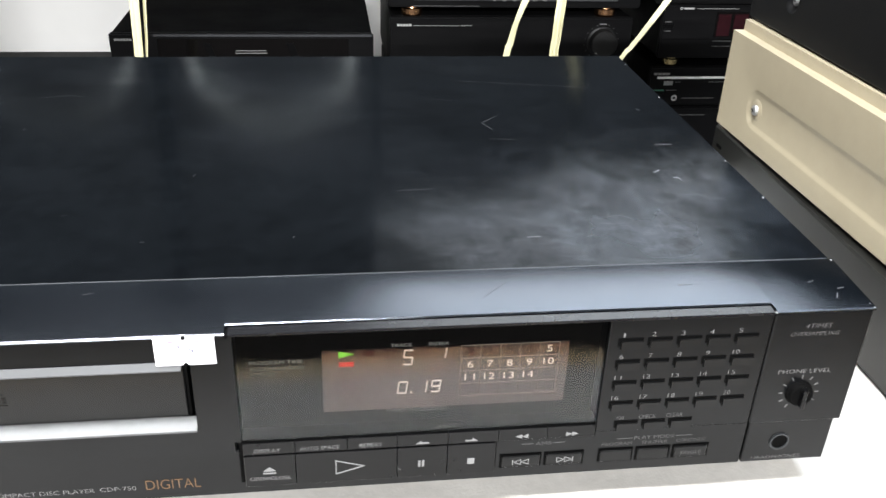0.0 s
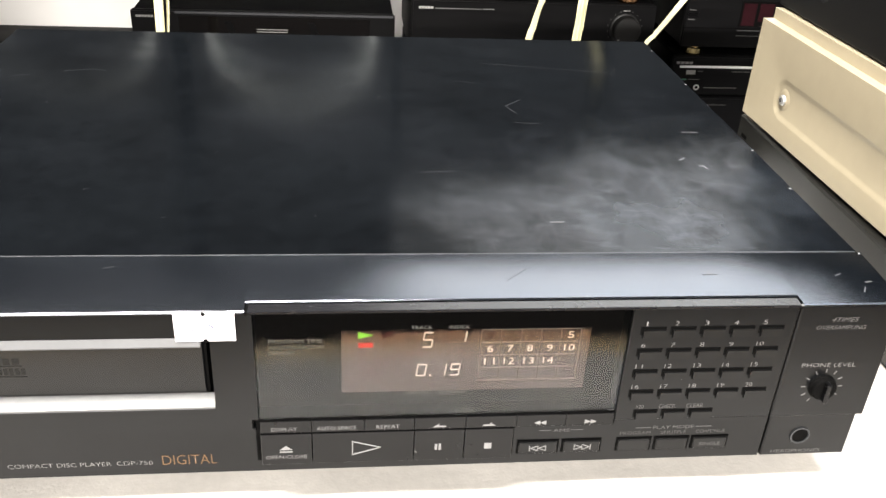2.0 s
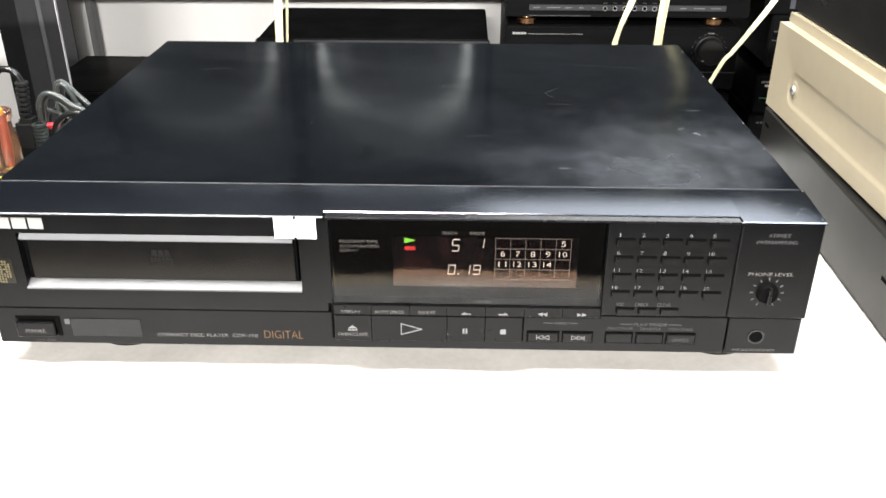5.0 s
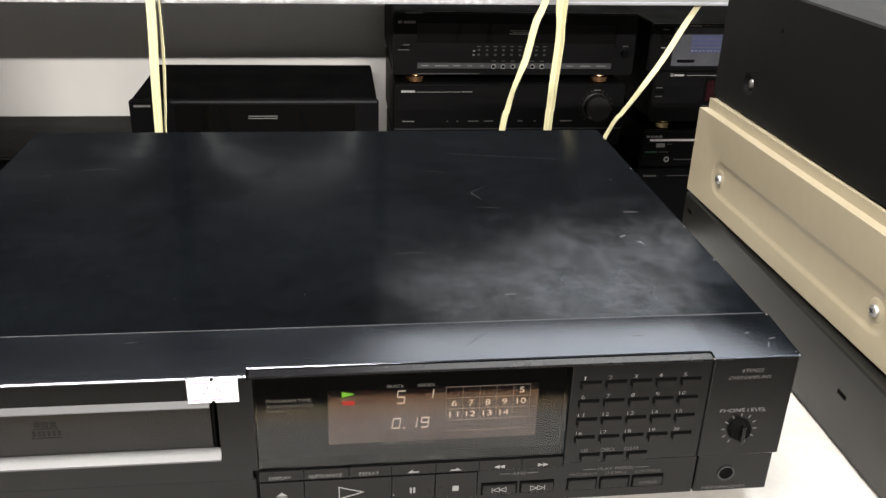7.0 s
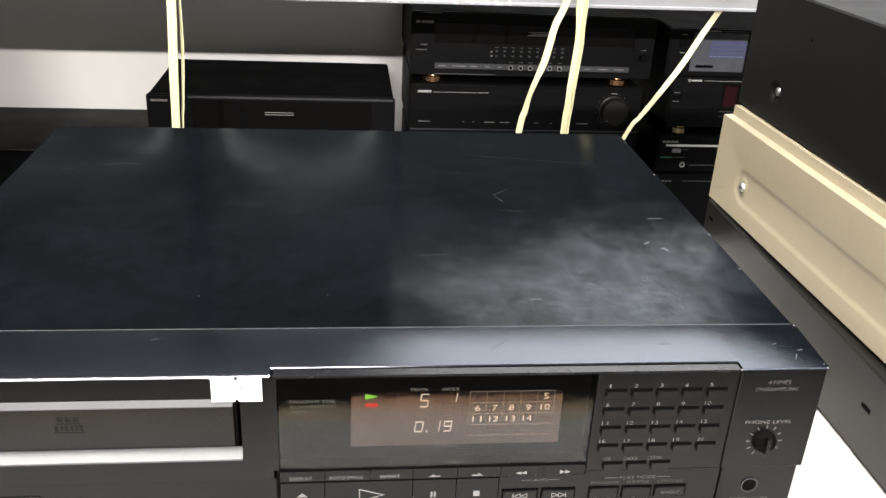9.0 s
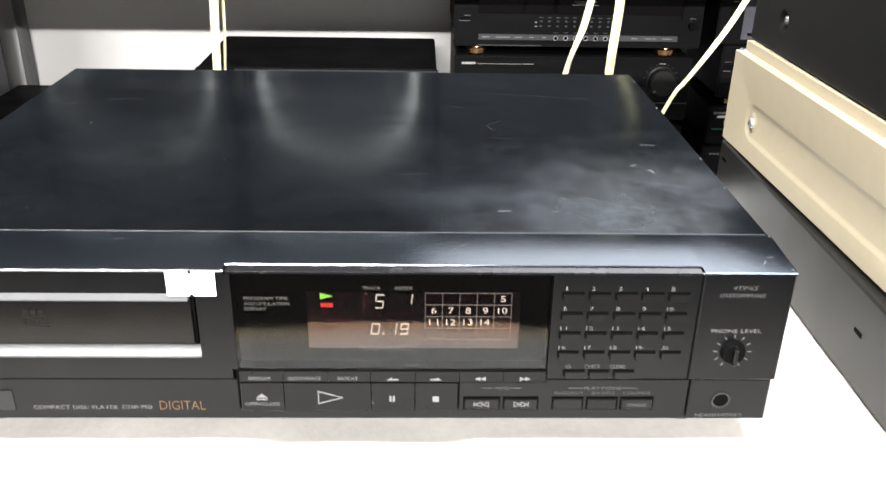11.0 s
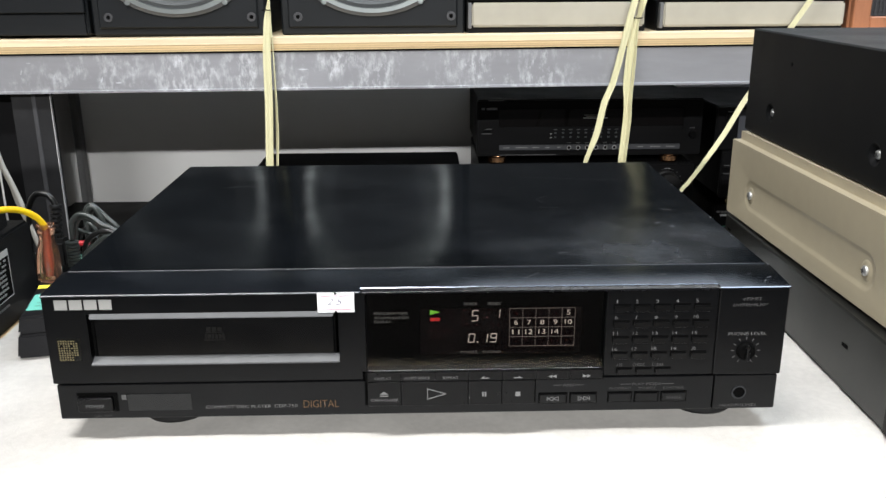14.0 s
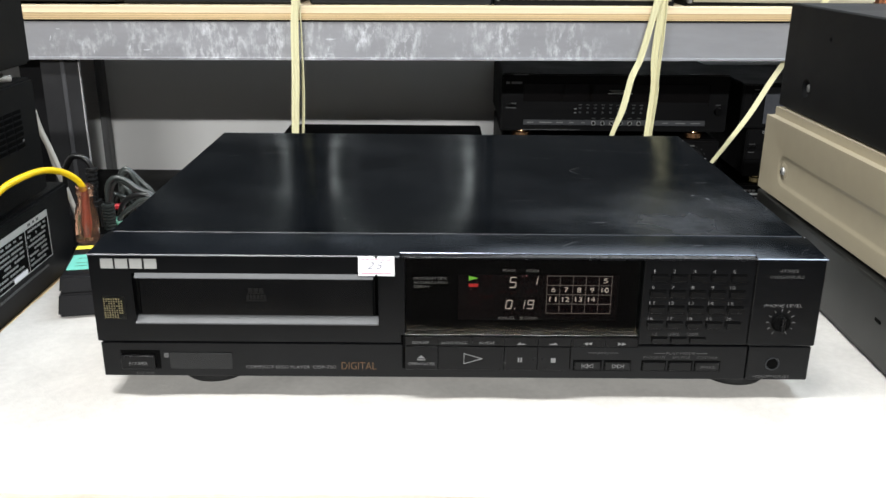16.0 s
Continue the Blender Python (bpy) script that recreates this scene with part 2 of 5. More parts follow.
LIT_GREEN = material("lit_green_segment", (0.1, 0.5, 0.05), 0.1, glow=(0.35, 0.95, 0.12,0.98))
LIT_RED = material("lit_red_segment", (0.5, 0.03, 0.03), 0.1, glow=(0.9, 0.08, 0.08,0.75))
PRINT = material("grey_print", (0.085, 0.085, 0.085), 0.5, vary=0.05)
PRINT_DIM = material("dim_grey_print", (0.06, 0.06, 0.058), 0.5, vary=0.05)
PRINT_WHITE = material("white_print", (0.15, 0.15, 0.15), 0.5, vary=0.05)
RACK_PRINT = material("pale_rack_print", (0.25, 0.25, 0.245), 0.5, vary=0.05)
RACK_PRINT_DIM = material("dim_rack_print", (0.09, 0.09, 0.09), 0.5, vary=0.05)
RACK_PRINT_WHITE = material("white_rack_print", (0.42, 0.42, 0.41), 0.5, vary=0.05)
ORANGE = material("orange_print", (0.1, 0.052, 0.017), 0.45, vary=0.05)
GOLD = material("gold_print", (0.12, 0.1, 0.05), 0.4, vary=0.2, scale=300)
PAPER = material("white_paper", (0.8, 0.8, 0.82), 0.8, vary=0.03)
PINK = material("pink_print", (0.5, 0.08, 0.16), 0.8, vary=0.05)
INK = material("grey_ink", (0.1, 0.1, 0.16), 0.8, vary=0.05)
STEEL = material("bright_screw_steel", (0.6, 0.6, 0.6), 0.5, 1.0, vary=0.1, scale=200)
RUBBER = material("black_rubber", (0.007, 0.007, 0.007), 0.6, vary=0.1, spec=0.2)
FOAM = material("white_packing_foam", (0.5, 0.48, 0.45), 0.8, vary=0.12, scale=26, bump=0.22, bump_scale=700)
WOOD = material("pale_wooden_tabletop", (0.62, 0.45, 0.24), 0.5, vary=0.16, scale=5, stretch=(0.5, 7, 7), bump=0.15, bump_scale=100)
PLY = plywood()
PLY_LAYER = material("plywood_mid_ply", (0.62, 0.46, 0.25), 0.65, vary=0.2, scale=7, stretch=(0.5, 6, 40), bump=0.2, bump_scale=150)
PLY_EDGE = material("plywood_dark_ply", (0.42, 0.29, 0.15), 0.65, vary=0.2, scale=8, stretch=(0.5, 6, 30))
ZINC = scuffed_zinc()
SCUFF = material("pale_scuff", (0.5, 0.51, 0.54), 0.55, 0.2, vary=0.25, scale=120)
DEEP_SCRATCH = material("deep_scratch", (0.085, 0.088, 0.095), 0.4, vary=0.3, scale=200)
SCRATCH = material("fine_scratch", (0.022, 0.023, 0.026), 0.4, vary=0.3, scale=200)
BLACK_STEEL = material("black_painted_steel", (0.006, 0.006, 0.0065), 0.42, vary=0.2, scale=12, bump=0.05, bump_scale=700, rough_vary=0.06, spec=0.14)
POST_PAINT = material("dark_grey_post_paint", (0.018, 0.018, 0.019), 0.4, vary=0.25, scale=9, rough_vary=0.08, spec=0.35)
GREY_STEEL = material("grey_painted_steel", (0.045, 0.045, 0.048), 0.5, vary=0.2, scale=12)
PALE_STEEL = material("pale_grey_steel", (0.42, 0.41, 0.41), 0.5, vary=0.08, scale=12)
BEIGE = material("champagne_painted_steel", (0.345, 0.3, 0.212), 0.42, vary=0.06, scale=10, bump=0.06, bump_scale=900, rough_vary=0.04)
CASE = material("black_textured_case", (0.0056, 0.0058, 0.0062), 0.46, vary=0.15, scale=16, bump=0.16, bump_scale=1300, rough_vary=0.06, spec=0.14)
CASE_GLOSS = material("black_satin_case", (0.0038, 0.0038, 0.0042), 0.5, vary=0.15, scale=16, bump=0.05, bump_scale=1300, rough_vary=0.05, spec=0.07)
CASE_SATIN = material("black_satin_steel", (0.009, 0.009, 0.008), 0.36, vary=0.15, scale=16, bump=0.05, bump_scale=1300, rough_vary=0.05, spec=0.5)
FRONT = material("black_brushed_front", (0.004, 0.004, 0.0044), 0.38, vary=0.15, scale=20, stretch=(0.4, 1, 6), rough_vary=0.05, spec=0.12)
FRONT_GLASS = material("black_front_window", (0.004, 0.0035, 0.0035), 0.08, vary=0.1, spec=0.2)
FRONT_STRIP = material("grey_key_strip", (0.045, 0.047, 0.052), 0.4, vary=0.1, scale=60)
COPPER = material("copper_foot_ring", (0.75, 0.42, 0.22), 0.22, 1.0, vary=0.1, scale=100)
BRASS = material("brass_foot_ring", (0.75, 0.6, 0.3), 0.22, 1.0, vary=0.1, scale=100)
SILVER_LINE = material("bright_tray_strip", (0.95, 0.95, 0.95), 0.4, 0.0, vary=0.05)
PALE_SCREEN = material("grey_blue_display_cover", (0.085, 0.088, 0.1), 0.12, vary=0.15, scale=30)
BLUE_SCREEN = material("blue_display_field", (0.075, 0.085, 0.16), 0.15, vary=0.1, scale=60)
RED_SCREEN = material("dark_red_window", (0.02, 0.004, 0.006), 0.1, vary=0.2, scale=30)
STRAP = material("pale_yellow_strap", (0.63, 0.59, 0.36), 0.5, vary=0.1, scale=8, stretch=(40, 1, 0.6), bump=0.15, bump_scale=300)
# for the added walls: dark, so the player's front mirrors little
DRAB = material("unseen_dark_wall", (0.1, 0.095, 0.09), 0.8, vary=0.3, scale=1.5, bump=0.1, bump_scale=200)
WALL = material("white_wall_paint", (0.78, 0.77, 0.75), 0.8, vary=0.03, scale=2, bump=0.1, bump_scale=200)
CEIL = material("grey_white_ceiling_paint", (0.45, 0.45, 0.45), 0.85, vary=0.03, scale=2)
FLOOR = material("dark_floor_covering", (0.012, 0.0115, 0.0115), 0.9, vary=0.2, scale=3, bump=0.1, bump_scale=100, spec=0.1)
CLOTH = material("beige_speaker_cloth", (0.4, 0.37, 0.3), 0.9, vary=0.07, scale=5, bump=0.4, bump_scale=1500)
BAFFLE = material("charcoal_speaker_baffle", (0.006, 0.0072, 0.0085), 0.5, vary=0.12, scale=14, bump=0.1, bump_scale=900, spec=0.25)
ALU = material("satin_aluminium_ring", (0.36, 0.39, 0.39), 0.35, 0.9, vary=0.06, scale=30)
GREY_RING = material("grey_surround", (0.13, 0.13, 0.13), 0.5, vary=0.1)
CONE = material("grey_speaker_cone", (0.05, 0.054, 0.055), 0.6, vary=0.1)
CHERRY = material("cherry_veneer", (0.32, 0.13, 0.065), 0.4, vary=0.15, scale=6, stretch=(6, 6, 0.7))
GRILLE = material("dark_woven_grille", (0.03, 0.03, 0.032), 0.7, vary=0.2, scale=200)
AMBER = material("amber_clear_plastic", (0.72, 0.4, 0.27), 0.06, vary=0.1, scale=60, clear=0.95)
AMBER_CORE = material("red_inner_core", (0.36, 0.08, 0.05), 0.4, vary=0.15)
YELLOW = material("yellow_cable_sheath", (0.8, 0.52, 0.01), 0.4, vary=0.05)
BLACK_CABLE = material("black_cable_sheath", (0.006, 0.006, 0.006), 0.3, vary=0.1)
GREY_CABLE = material("grey_cable_sheath", (0.026, 0.03, 0.028), 0.3, vary=0.1)
WHITE_CABLE = material("white_cable_sheath", (0.42, 0.4, 0.36), 0.5, vary=0.06)
RED_PLASTIC = material("red_plastic", (0.55, 0.03, 0.04), 0.4, vary=0.05)
GREEN_PLASTIC = material("green_plastic", (0.06, 0.2, 0.14), 0.4, vary=0.1)
TEAL = material("teal_label", (0.12, 0.42, 0.34), 0.6, vary=0.08)
YELLOW_LABEL = material("yellow_label", (0.8, 0.68, 0.06), 0.6, vary=0.05)
DUSTY = material("dusty_black_plastic", (0.007, 0.007, 0.008), 0.35, vary=0.3, scale=40, spec=0.2)


# ---- mesh helpers ----
def box(bm, x0, x1, y0, y1, z0, z1, bevel=0.0, seg=1):
    made = bmesh.ops.create_cube(bm, size=1.0, matrix=Matrix.LocRotScale(((x0 + x1) / 2, (y0 + y1) / 2, (z0 + z1) / 2), None, (x1 - x0, y1 - y0, z1 - z0)))
    if bevel:
        edges = list({e for v in made["verts"] for e in v.link_edges})
        bmesh.ops.bevel(bm, geom=edges, offset=bevel, segments=seg, affect="EDGES", clamp_overlap=True)
    return bm


def boxed(x0, x1, y0, y1, z0, z1, bevel=0.0, seg=1):
    return box(bmesh.new(), x0, x1, y0, y1, z0, z1, bevel, seg)


def prism(profile, x0, x1, bm=None):
    """A (y, z) profile drawn out along x."""
    bm = bm or bmesh.new()
    a = [bm.verts.new((x0, y, z)) for y, z in profile]
    b = [bm.verts.new((x1, y, z)) for y, z in profile]
    n = len(profile)
    bm.faces.new(a)
    bm.faces.new(b[::-1])
    for i in range(n):
        bm.faces.new((a[i], b[i], b[(i + 1) % n], a[(i + 1) % n]))
    bmesh.ops.recalc_face_normals(bm, faces=bm.faces)
    return bm


def flat_shape(points, y, thick, bm=None):
    """A polygon of (x, z) points, facing -y, with a little thickness."""
    bm = bm or bmesh.new()
    a = [bm.verts.new((x, y, z)) for x, z in points]
    b = [bm.verts.new((x, y + thick, z)) for x, z in points]
    n = len(points)
    bm.faces.new(a)
    bm.faces.new(b[::-1])
    for i in range(n):
        bm.faces.new((a[i], b[i], b[(i + 1) % n], a[(i + 1) % n]))
    bmesh.ops.recalc_face_normals(bm, faces=bm.faces)
    return bm


def lathe(profile, at, axis="z", seg=24, bm=None):
    """A (radius, height) profile turned round an axis; y turns it to point along -y."""
    bm = bm or bmesh.new()
    turn = {"z": Matrix.Identity(4), "y": pose(0, 0, 0, 90), "x": pose(0, 0, 0, 0, -90)}[axis]
    m = Matrix.Translation(at) @ turn
    rings = []
    for r, h in profile:
        if r <= 1e-6:
            rings.append([bm.verts.new(m @ Vector((0, 0, h)))])
        else:
            rings.append([bm.verts.new(m @ Vector((r * math.cos(i * math.tau / seg), r * math.sin(i * math.tau / seg), h))) for i in range(seg)])
    for a, b in zip(rings, rings[1:]):
        for i in range(seg):
            j = (i + 1) % seg
            if len(a) == 1 and len(b) == 1:
                continue
            if len(a) == 1:
                bm.faces.new((a[0], b[i], b[j]))
            elif len(b) == 1:
                bm.faces.new((a[i], b[0], a[j]))
            else:
                bm.faces.new((a[i], b[i], b[j], a[j]))
    bmesh.ops.recalc_face_normals(bm, faces=bm.faces)
    return bm


def smooth_line(points, steps=8):
    pts = [Vector(p) for p in points]
    pts = [2 * pts[0] - pts[1], *pts, 2 * pts[-1] - pts[-2]]
    out = []
    for i in range(1, len(pts) - 2):
        a, b, c, d = pts[i - 1:i + 3]
        for k in range(steps):
            t = k / steps
            out.append(0.5 * (2 * b + (c - a) * t + (2 * a - 5 * b + 4 * c - d) * t * t + (3 * b - a - 3 * c + d) * t ** 3))
    out.append(pts[-2])
    return out


def tube(points, radius, seg=16, bm=None, steps=8):
    bm = bm or bmesh.new()
    line = smooth_line(points, steps)
    rings, up = [], Vector((0.3, 0.2, 1))
    for i, p in enumerate(line):
        way = (line[min(i + 1, len(line) - 1)] - line[max(i - 1, 0)]).normalized()
        side = way.cross(up).normalized()
        up = side.cross(way).normalized()
        rings.append([bm.verts.new(p + radius * (math.cos(k * math.tau / seg) * side + math.sin(k * math.tau / seg) * up)) for k in range(seg)])
    for a, b in zip(rings, rings[1:]):
        for k in range(seg):
            bm.faces.new((a[k], a[(k + 1) % seg], b[(k + 1) % seg], b[k]))
    bm.faces.new(rings[0][::-1])
    bm.faces.new(rings[-1])
    return bm


def part(name, bm, mat, parent=None, label=""):
    me = bpy.data.meshes.new(name)
    bm.to_mesh(me)
    bm.free()
    me.materials.append(mat)
    for p in me.polygons:
        p.use_smooth = True
    me.set_sharp_from_angle(angle=radians(24))
    ob = new(name, me)
    if parent:
        ob.parent = parent
    return tagged(ob, label)


def thing(name, m, label, category, group=""):
    ob = new(name)
    ob.empty_display_size = 0.05
    ob.matrix_basis = m
    return tagged(ob, label, category, group)


def setting(name, bm, mat, label):
    return tagged(part(name, bm, mat), label, kind="structure")


def lettering(body, x0, x1, z0, z1, y, mat, parent, name="lettering", slant=0.0):
    """Words in the built-in font, fitted to a field of the front, facing -y."""
    cu = bpy.data.curves.new(name, "FONT")
    cu.body, cu.size, cu.extrude, cu.shear, cu.resolution_u, cu.offset = body, 1.0, 0.0, slant, 3, -0.012
    tmp = bpy.data.objects.new(name, cu)
    scene.collection.objects.link(tmp)
    bpy.context.view_layer.update()
    me = bpy.data.meshes.new_from_object(tmp.evaluated_get(bpy.context.evaluated_depsgraph_get()))
    bpy.data.objects.remove(tmp)
    bpy.data.curves.remove(cu)
    xs = [v.co.x for v in me.vertices]
    ys = [v.co.y for v in me.vertices]
    sx, sz = (x1 - x0) / (max(xs) - min(xs)), (z1 - z0) / (max(ys) - min(ys))
    ax, az = min(xs), min(ys)
    for v in me.vertices:
        v.co = (x0 + (v.co.x - ax) * sx, y, z0 + (v.co.y - az) * sz)
    me.materials.append(mat)
    me.name = name
    ob = new(name, me)
    ob.parent = parent
    return ob


def screw(at, axis, r, parent, metal=None, label="bright steel cross-head screw"):
    head = lathe([(0, r * 0.45), (r * 0.5, r * 0.42), (r * 0.9, r * 0.2), (r, 0), (r, -r * 0.3), (0, -r * 0.3)], at, axis, 16)
    ob = part("screw", head, metal or STEEL, parent, label)
    cross = bmesh.new()
    x, y, z = at
    for a in (0.3, 0.3 + math.pi / 2):
        bar = bmesh.ops.create_cube(cross, size=1.0)["verts"]
        m = Matrix.Translation((x - r * 0.4, y, z)) @ pose(0, 0, 0, math.degrees(a)) @ Matrix.Diagonal((r * 0.12, r * 0.16, r * 0.95, 1))
        bmesh.ops.transform(cross, matrix=m, verts=bar)
    part("screw_slot", cross, GAP, ob)
    return ob


# ---- room ----
# all but the back wall is unseen and added, dark for the reflections
setting("floor", boxed(-2.6, 3.0, -6.0, 1.66, -0.83, -0.75), FLOOR, "unseen dark floor, added to close the room")
setting("wall_back", boxed(-2.6, 3.0, 1.56, 1.66, -0.75, CEILING), WALL, "plain white painted wall behind the rack")
setting("wall_left", boxed(-2.7, -2.6, -6.0, 1.66, -0.75, CEILING), DRAB, "unseen dark side wall, added to close the room")
setting("wall_right", boxed(3.0, 3.1, -6.0, 1.66, -0.75, CEILING), DRAB, "unseen dark side wall, added to close the room")
setting("wall_front", boxed(-2.7, 3.1, -6.1, -6.0, -0.75, CEILING), DRAB, "unseen dark far wall, added to close the room")
setting("ceiling", boxed(-2.7, 3.1, -6.1, 1.66, CEILING, CEILING + 0.1), CEIL, "unseen plain ceiling, added to close the room")
# housings added over the unseen lights
for lx, ly, long, wide, watts, tone in LIGHTS:
    lamp = thing("assumed_ceiling_light", pose(lx, ly, CEILING), "unseen ceiling light fitting, added above its lamp", "ceiling light", "ceiling lights")
    part("housing", boxed(-long / 2 - 0.03, long / 2 + 0.03, -wide / 2 - 0.02, wide / 2 + 0.02, -0.06, 0, 0.006), PALE_STEEL, lamp)

# ---- table and mat ----
table = thing("work_table", pose(0, 0, -0.75), "pale wooden work table with a lacquered top", "table")
part("tabletop", boxed(-1.1, 1.1, -0.117, 0.335, 0.715, 0.746, 0.003, 2), WOOD, table)
for x in (-1.04, 1.04):
    for y in (-0.075, 0.29):
        part("leg", boxed(x - 0.025, x + 0.025, y - 0.025, y + 0.025, 0, 0.715, 0.002), GREY_STEEL, table)


def foam_mat():
    bm = bmesh.new()
    nx, ny = 90, 64
    x0, x1, y0, y1 = -0.3185, 0.62, -0.1, 0.333
    grid = []
    for j in range(ny + 1):
        row = []
        for i in range(nx + 1):
            x, y = x0 + (x1 - x0) * i / nx, y0 + (y1 - y0) * j / ny
            z = 0.0009 * noise.noise(Vector((x * 28, y * 28, 0))) + 0.0005 * noise.noise(Vector((x * 110, y * 110, 3)))
            wob = 0.003 * noise.noise(Vector((x * 9, 0, 7))) if j == 0 else 0
            row.append(bm.verts.new((x, y + wob, z - 0.001)))
        grid.append(row)
    for j in range(ny):
        for i in range(nx):
            bm.faces.new((grid[j][i], grid[j][i + 1], grid[j + 1][i + 1], grid[j + 1][i]))
    rim = [e for e in bm.edges if e.is_boundary]
    low = bmesh.ops.extrude_edge_only(bm, edges=rim)["geom"]
    for v in low:
        if isinstance(v, bmesh.types.BMVert):
            v.co.z = -0.004
    return bm


tagged(part("foam_mat", foam_mat(), FOAM), "thin white packing foam sheet lying on the table", "mat")


# ---- the disc player ----
player = thing("disc_player", pose(0, 0, 0), "black compact disc player with a lit display, on white foam", "disc player")
TOP = 0.0935     # height of the cover
FACE = -0.004    # upper front panels
LOW = 0.0        # lower front panels, set back


def sheet_cover(x, y0, y1, z0, z1, sag):
    """A pressed steel cover whose top sags a little between its edges."""
    bm = bmesh.new()
    nx, ny = 24, 30
    rows = []
    for j in range(ny + 1):
        v = j / ny
        row = []
        for i in range(nx + 1):
            u = 2 * i / nx - 1
            row.append(bm.verts.new((x * u, y0 + (y1 - y0) * v, z1 - sag * 4 * v * (1 - v) * (1 - u ** 6))))
        rows.append(row)
    for j in range(ny):
        for i in range(nx):
            bm.faces.new((rows[j][i], rows[j][i + 1], rows[j + 1][i + 1], rows[j + 1][i]))
    rim = [e for e in bm.edges if e.is_boundary]
    low = bmesh.ops.extrude_edge_only(bm, edges=rim)["geom"]
    for v in low:
        if isinstance(v, bmesh.types.BMVert):
            v.co.z = z0
    bmesh.ops.recalc_face_normals(bm, faces=bm.faces)
    return bm


SAG = 0.0016
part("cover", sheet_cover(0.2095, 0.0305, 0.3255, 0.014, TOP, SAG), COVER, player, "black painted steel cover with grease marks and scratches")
part("back_panel", boxed(-0.2085, 0.2085, 0.3255, 0.328, 0.015, TOP - 0.0015), GREY_STEEL, player)
for x in (-0.153, 0.178):
    for y in (0.038, 0.285):
        part("foot", lathe([(0, 0.0), (0.02, 0.0), (0.0215, 0.002), (0.02, 0.014), (0, 0.014)], (x, y, -0.0005), "z", 28), RUBBER, player, "round black rubber foot")


def cover_z(x, y):
    v, u = (y - 0.0305) / 0.295, x / 0.2095
    return TOP + 0.00005 - SAG * 4 * v * (1 - v) * (1 - u ** 6)


# scratches on the cover: (x0, y0) to (x1, y1) and half width
rng = random.Random(4)
marks = [(0.0908, 0.1987, 0.1012, 0.2092, 1.0), (0.0908, 0.1987, 0.0956, 0.1877, 1.1), (0.091, 0.1744, 0.1055, 0.1724, 0.7), (0.18, 0.1607, 0.1915, 0.1604, 1.5), (0.1664, 0.1242, 0.1703, 0.1268, 2.0),
         (0.174, 0.1172, 0.1762, 0.1166, 2.6), (0.1762, 0.1182, 0.1772, 0.1136, 2.2), (0.0876, 0.0579, 0.0934, 0.0583, 1.6), (0.1135, 0.0567, 0.1183, 0.059, 1.2), (0.0861, 0.2739, 0.1382, 0.2642, 0.45),
         (0.1382, 0.2642, 0.1756, 0.2571, 0.4), (0.0366, 0.1093, 0.0534, 0.1104, 0.6), (0.1875, 0.2172, 0.1889, 0.2155, 1.5), (0.163, 0.1, 0.1768, 0.0962, 0.6), (0.1768, 0.0962, 0.196, 0.087, 0.6),
         (-0.16, 0.246, -0.144, 0.2503, 0.8), (-0.144, 0.2503, -0.136, 0.2475, 0.7), (-0.1552, 0.195, -0.1545, 0.1963, 1.6), (-0.0725, 0.0628, -0.071, 0.0632, 1.4), (-0.185, 0.236, -0.176, 0.2375, 0.7),
         (0.02, 0.21, 0.021, 0.2118, 1.0), (-0.11, 0.09, -0.1075, 0.0905, 0.8), (-0.03, 0.17, -0.028, 0.1712, 0.8), (0.066, 0.24, 0.079, 0.2365, 0.5), (-0.06, 0.13, -0.0588, 0.133, 0.9)]
for x0, y0, x1, y1, w in marks:
    long, turn = math.hypot(x1 - x0, y1 - y0), math.degrees(math.atan2(y1 - y0, x1 - x0))
    x, y = (x0 + x1) / 2, (y0 + y1) / 2
    bm = boxed(-long / 2, long / 2, -0.00011 * w, 0.00011 * w, 0, 0.00005)
    bmesh.ops.transform(bm, matrix=pose(x, y, cover_z(x, y), 0, 0, turn), verts=bm.verts)
    part("scratch", bm, DEEP_SCRATCH if w > 1.4 else SCRATCH, player)
for x, y in ((0.2088, 0.1349), (0.2085, 0.0901), (0.2087, 0.305), (0.2086, 0.236)):
    part("paint_chip", lathe([(0, 0.0003), (0.0006, 0.0001), (0.0007, -0.0003), (0, -0.0004)], (x, y, TOP), "z", 8), GREY_RING, player, "bare metal on the cover's edge")
for k in range(18):
    x, y = rng.uniform(-0.2, 0.2), rng.uniform(0.04, 0.31)
    r = rng.uniform(0.00015, 0.0004)
    part("dust_speck", lathe([(0, 0.0002), (r, 0.00008), (r, 0)], (x, y, cover_z(x, y)), "z", 6), SCRATCH, player)

# the sloping visor along the top of the front, stepped down to a flat strip over the display and the keypad
MID0, MID1 = -0.0331, 0.1706
REAR = [(0.0298, 0.0939), (0.0309, 0.0936), (0.0309, 0.0895)]
vis = prism([(-0.0042, 0.0902), (-0.005, 0.0908), (-0.005, 0.0915), (-0.0044, 0.0919)] + REAR, -0.2105, MID0)
prism([(0.0006, 0.0895), (0.0006, 0.0918), (0.0011, 0.0922)] + REAR, MID0, MID1, vis)
prism([(-0.0042, 0.0902), (-0.005, 0.0908), (-0.005, 0.0915), (-0.0044, 0.0919)] + REAR, MID1, 0.2105, vis)
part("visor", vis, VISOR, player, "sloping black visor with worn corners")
part("lip", prism([(-0.0042, 0.0902), (-0.0051, 0.0906), (-0.0051, 0.09145), (-0.0049, 0.09165), (-0.0004, 0.09175), (0.0001, 0.0911), (0.0001, 0.0895)], MID0 + 0.0013, MID1 - 0.001), LIP, player, "smooth flat strip over the display")
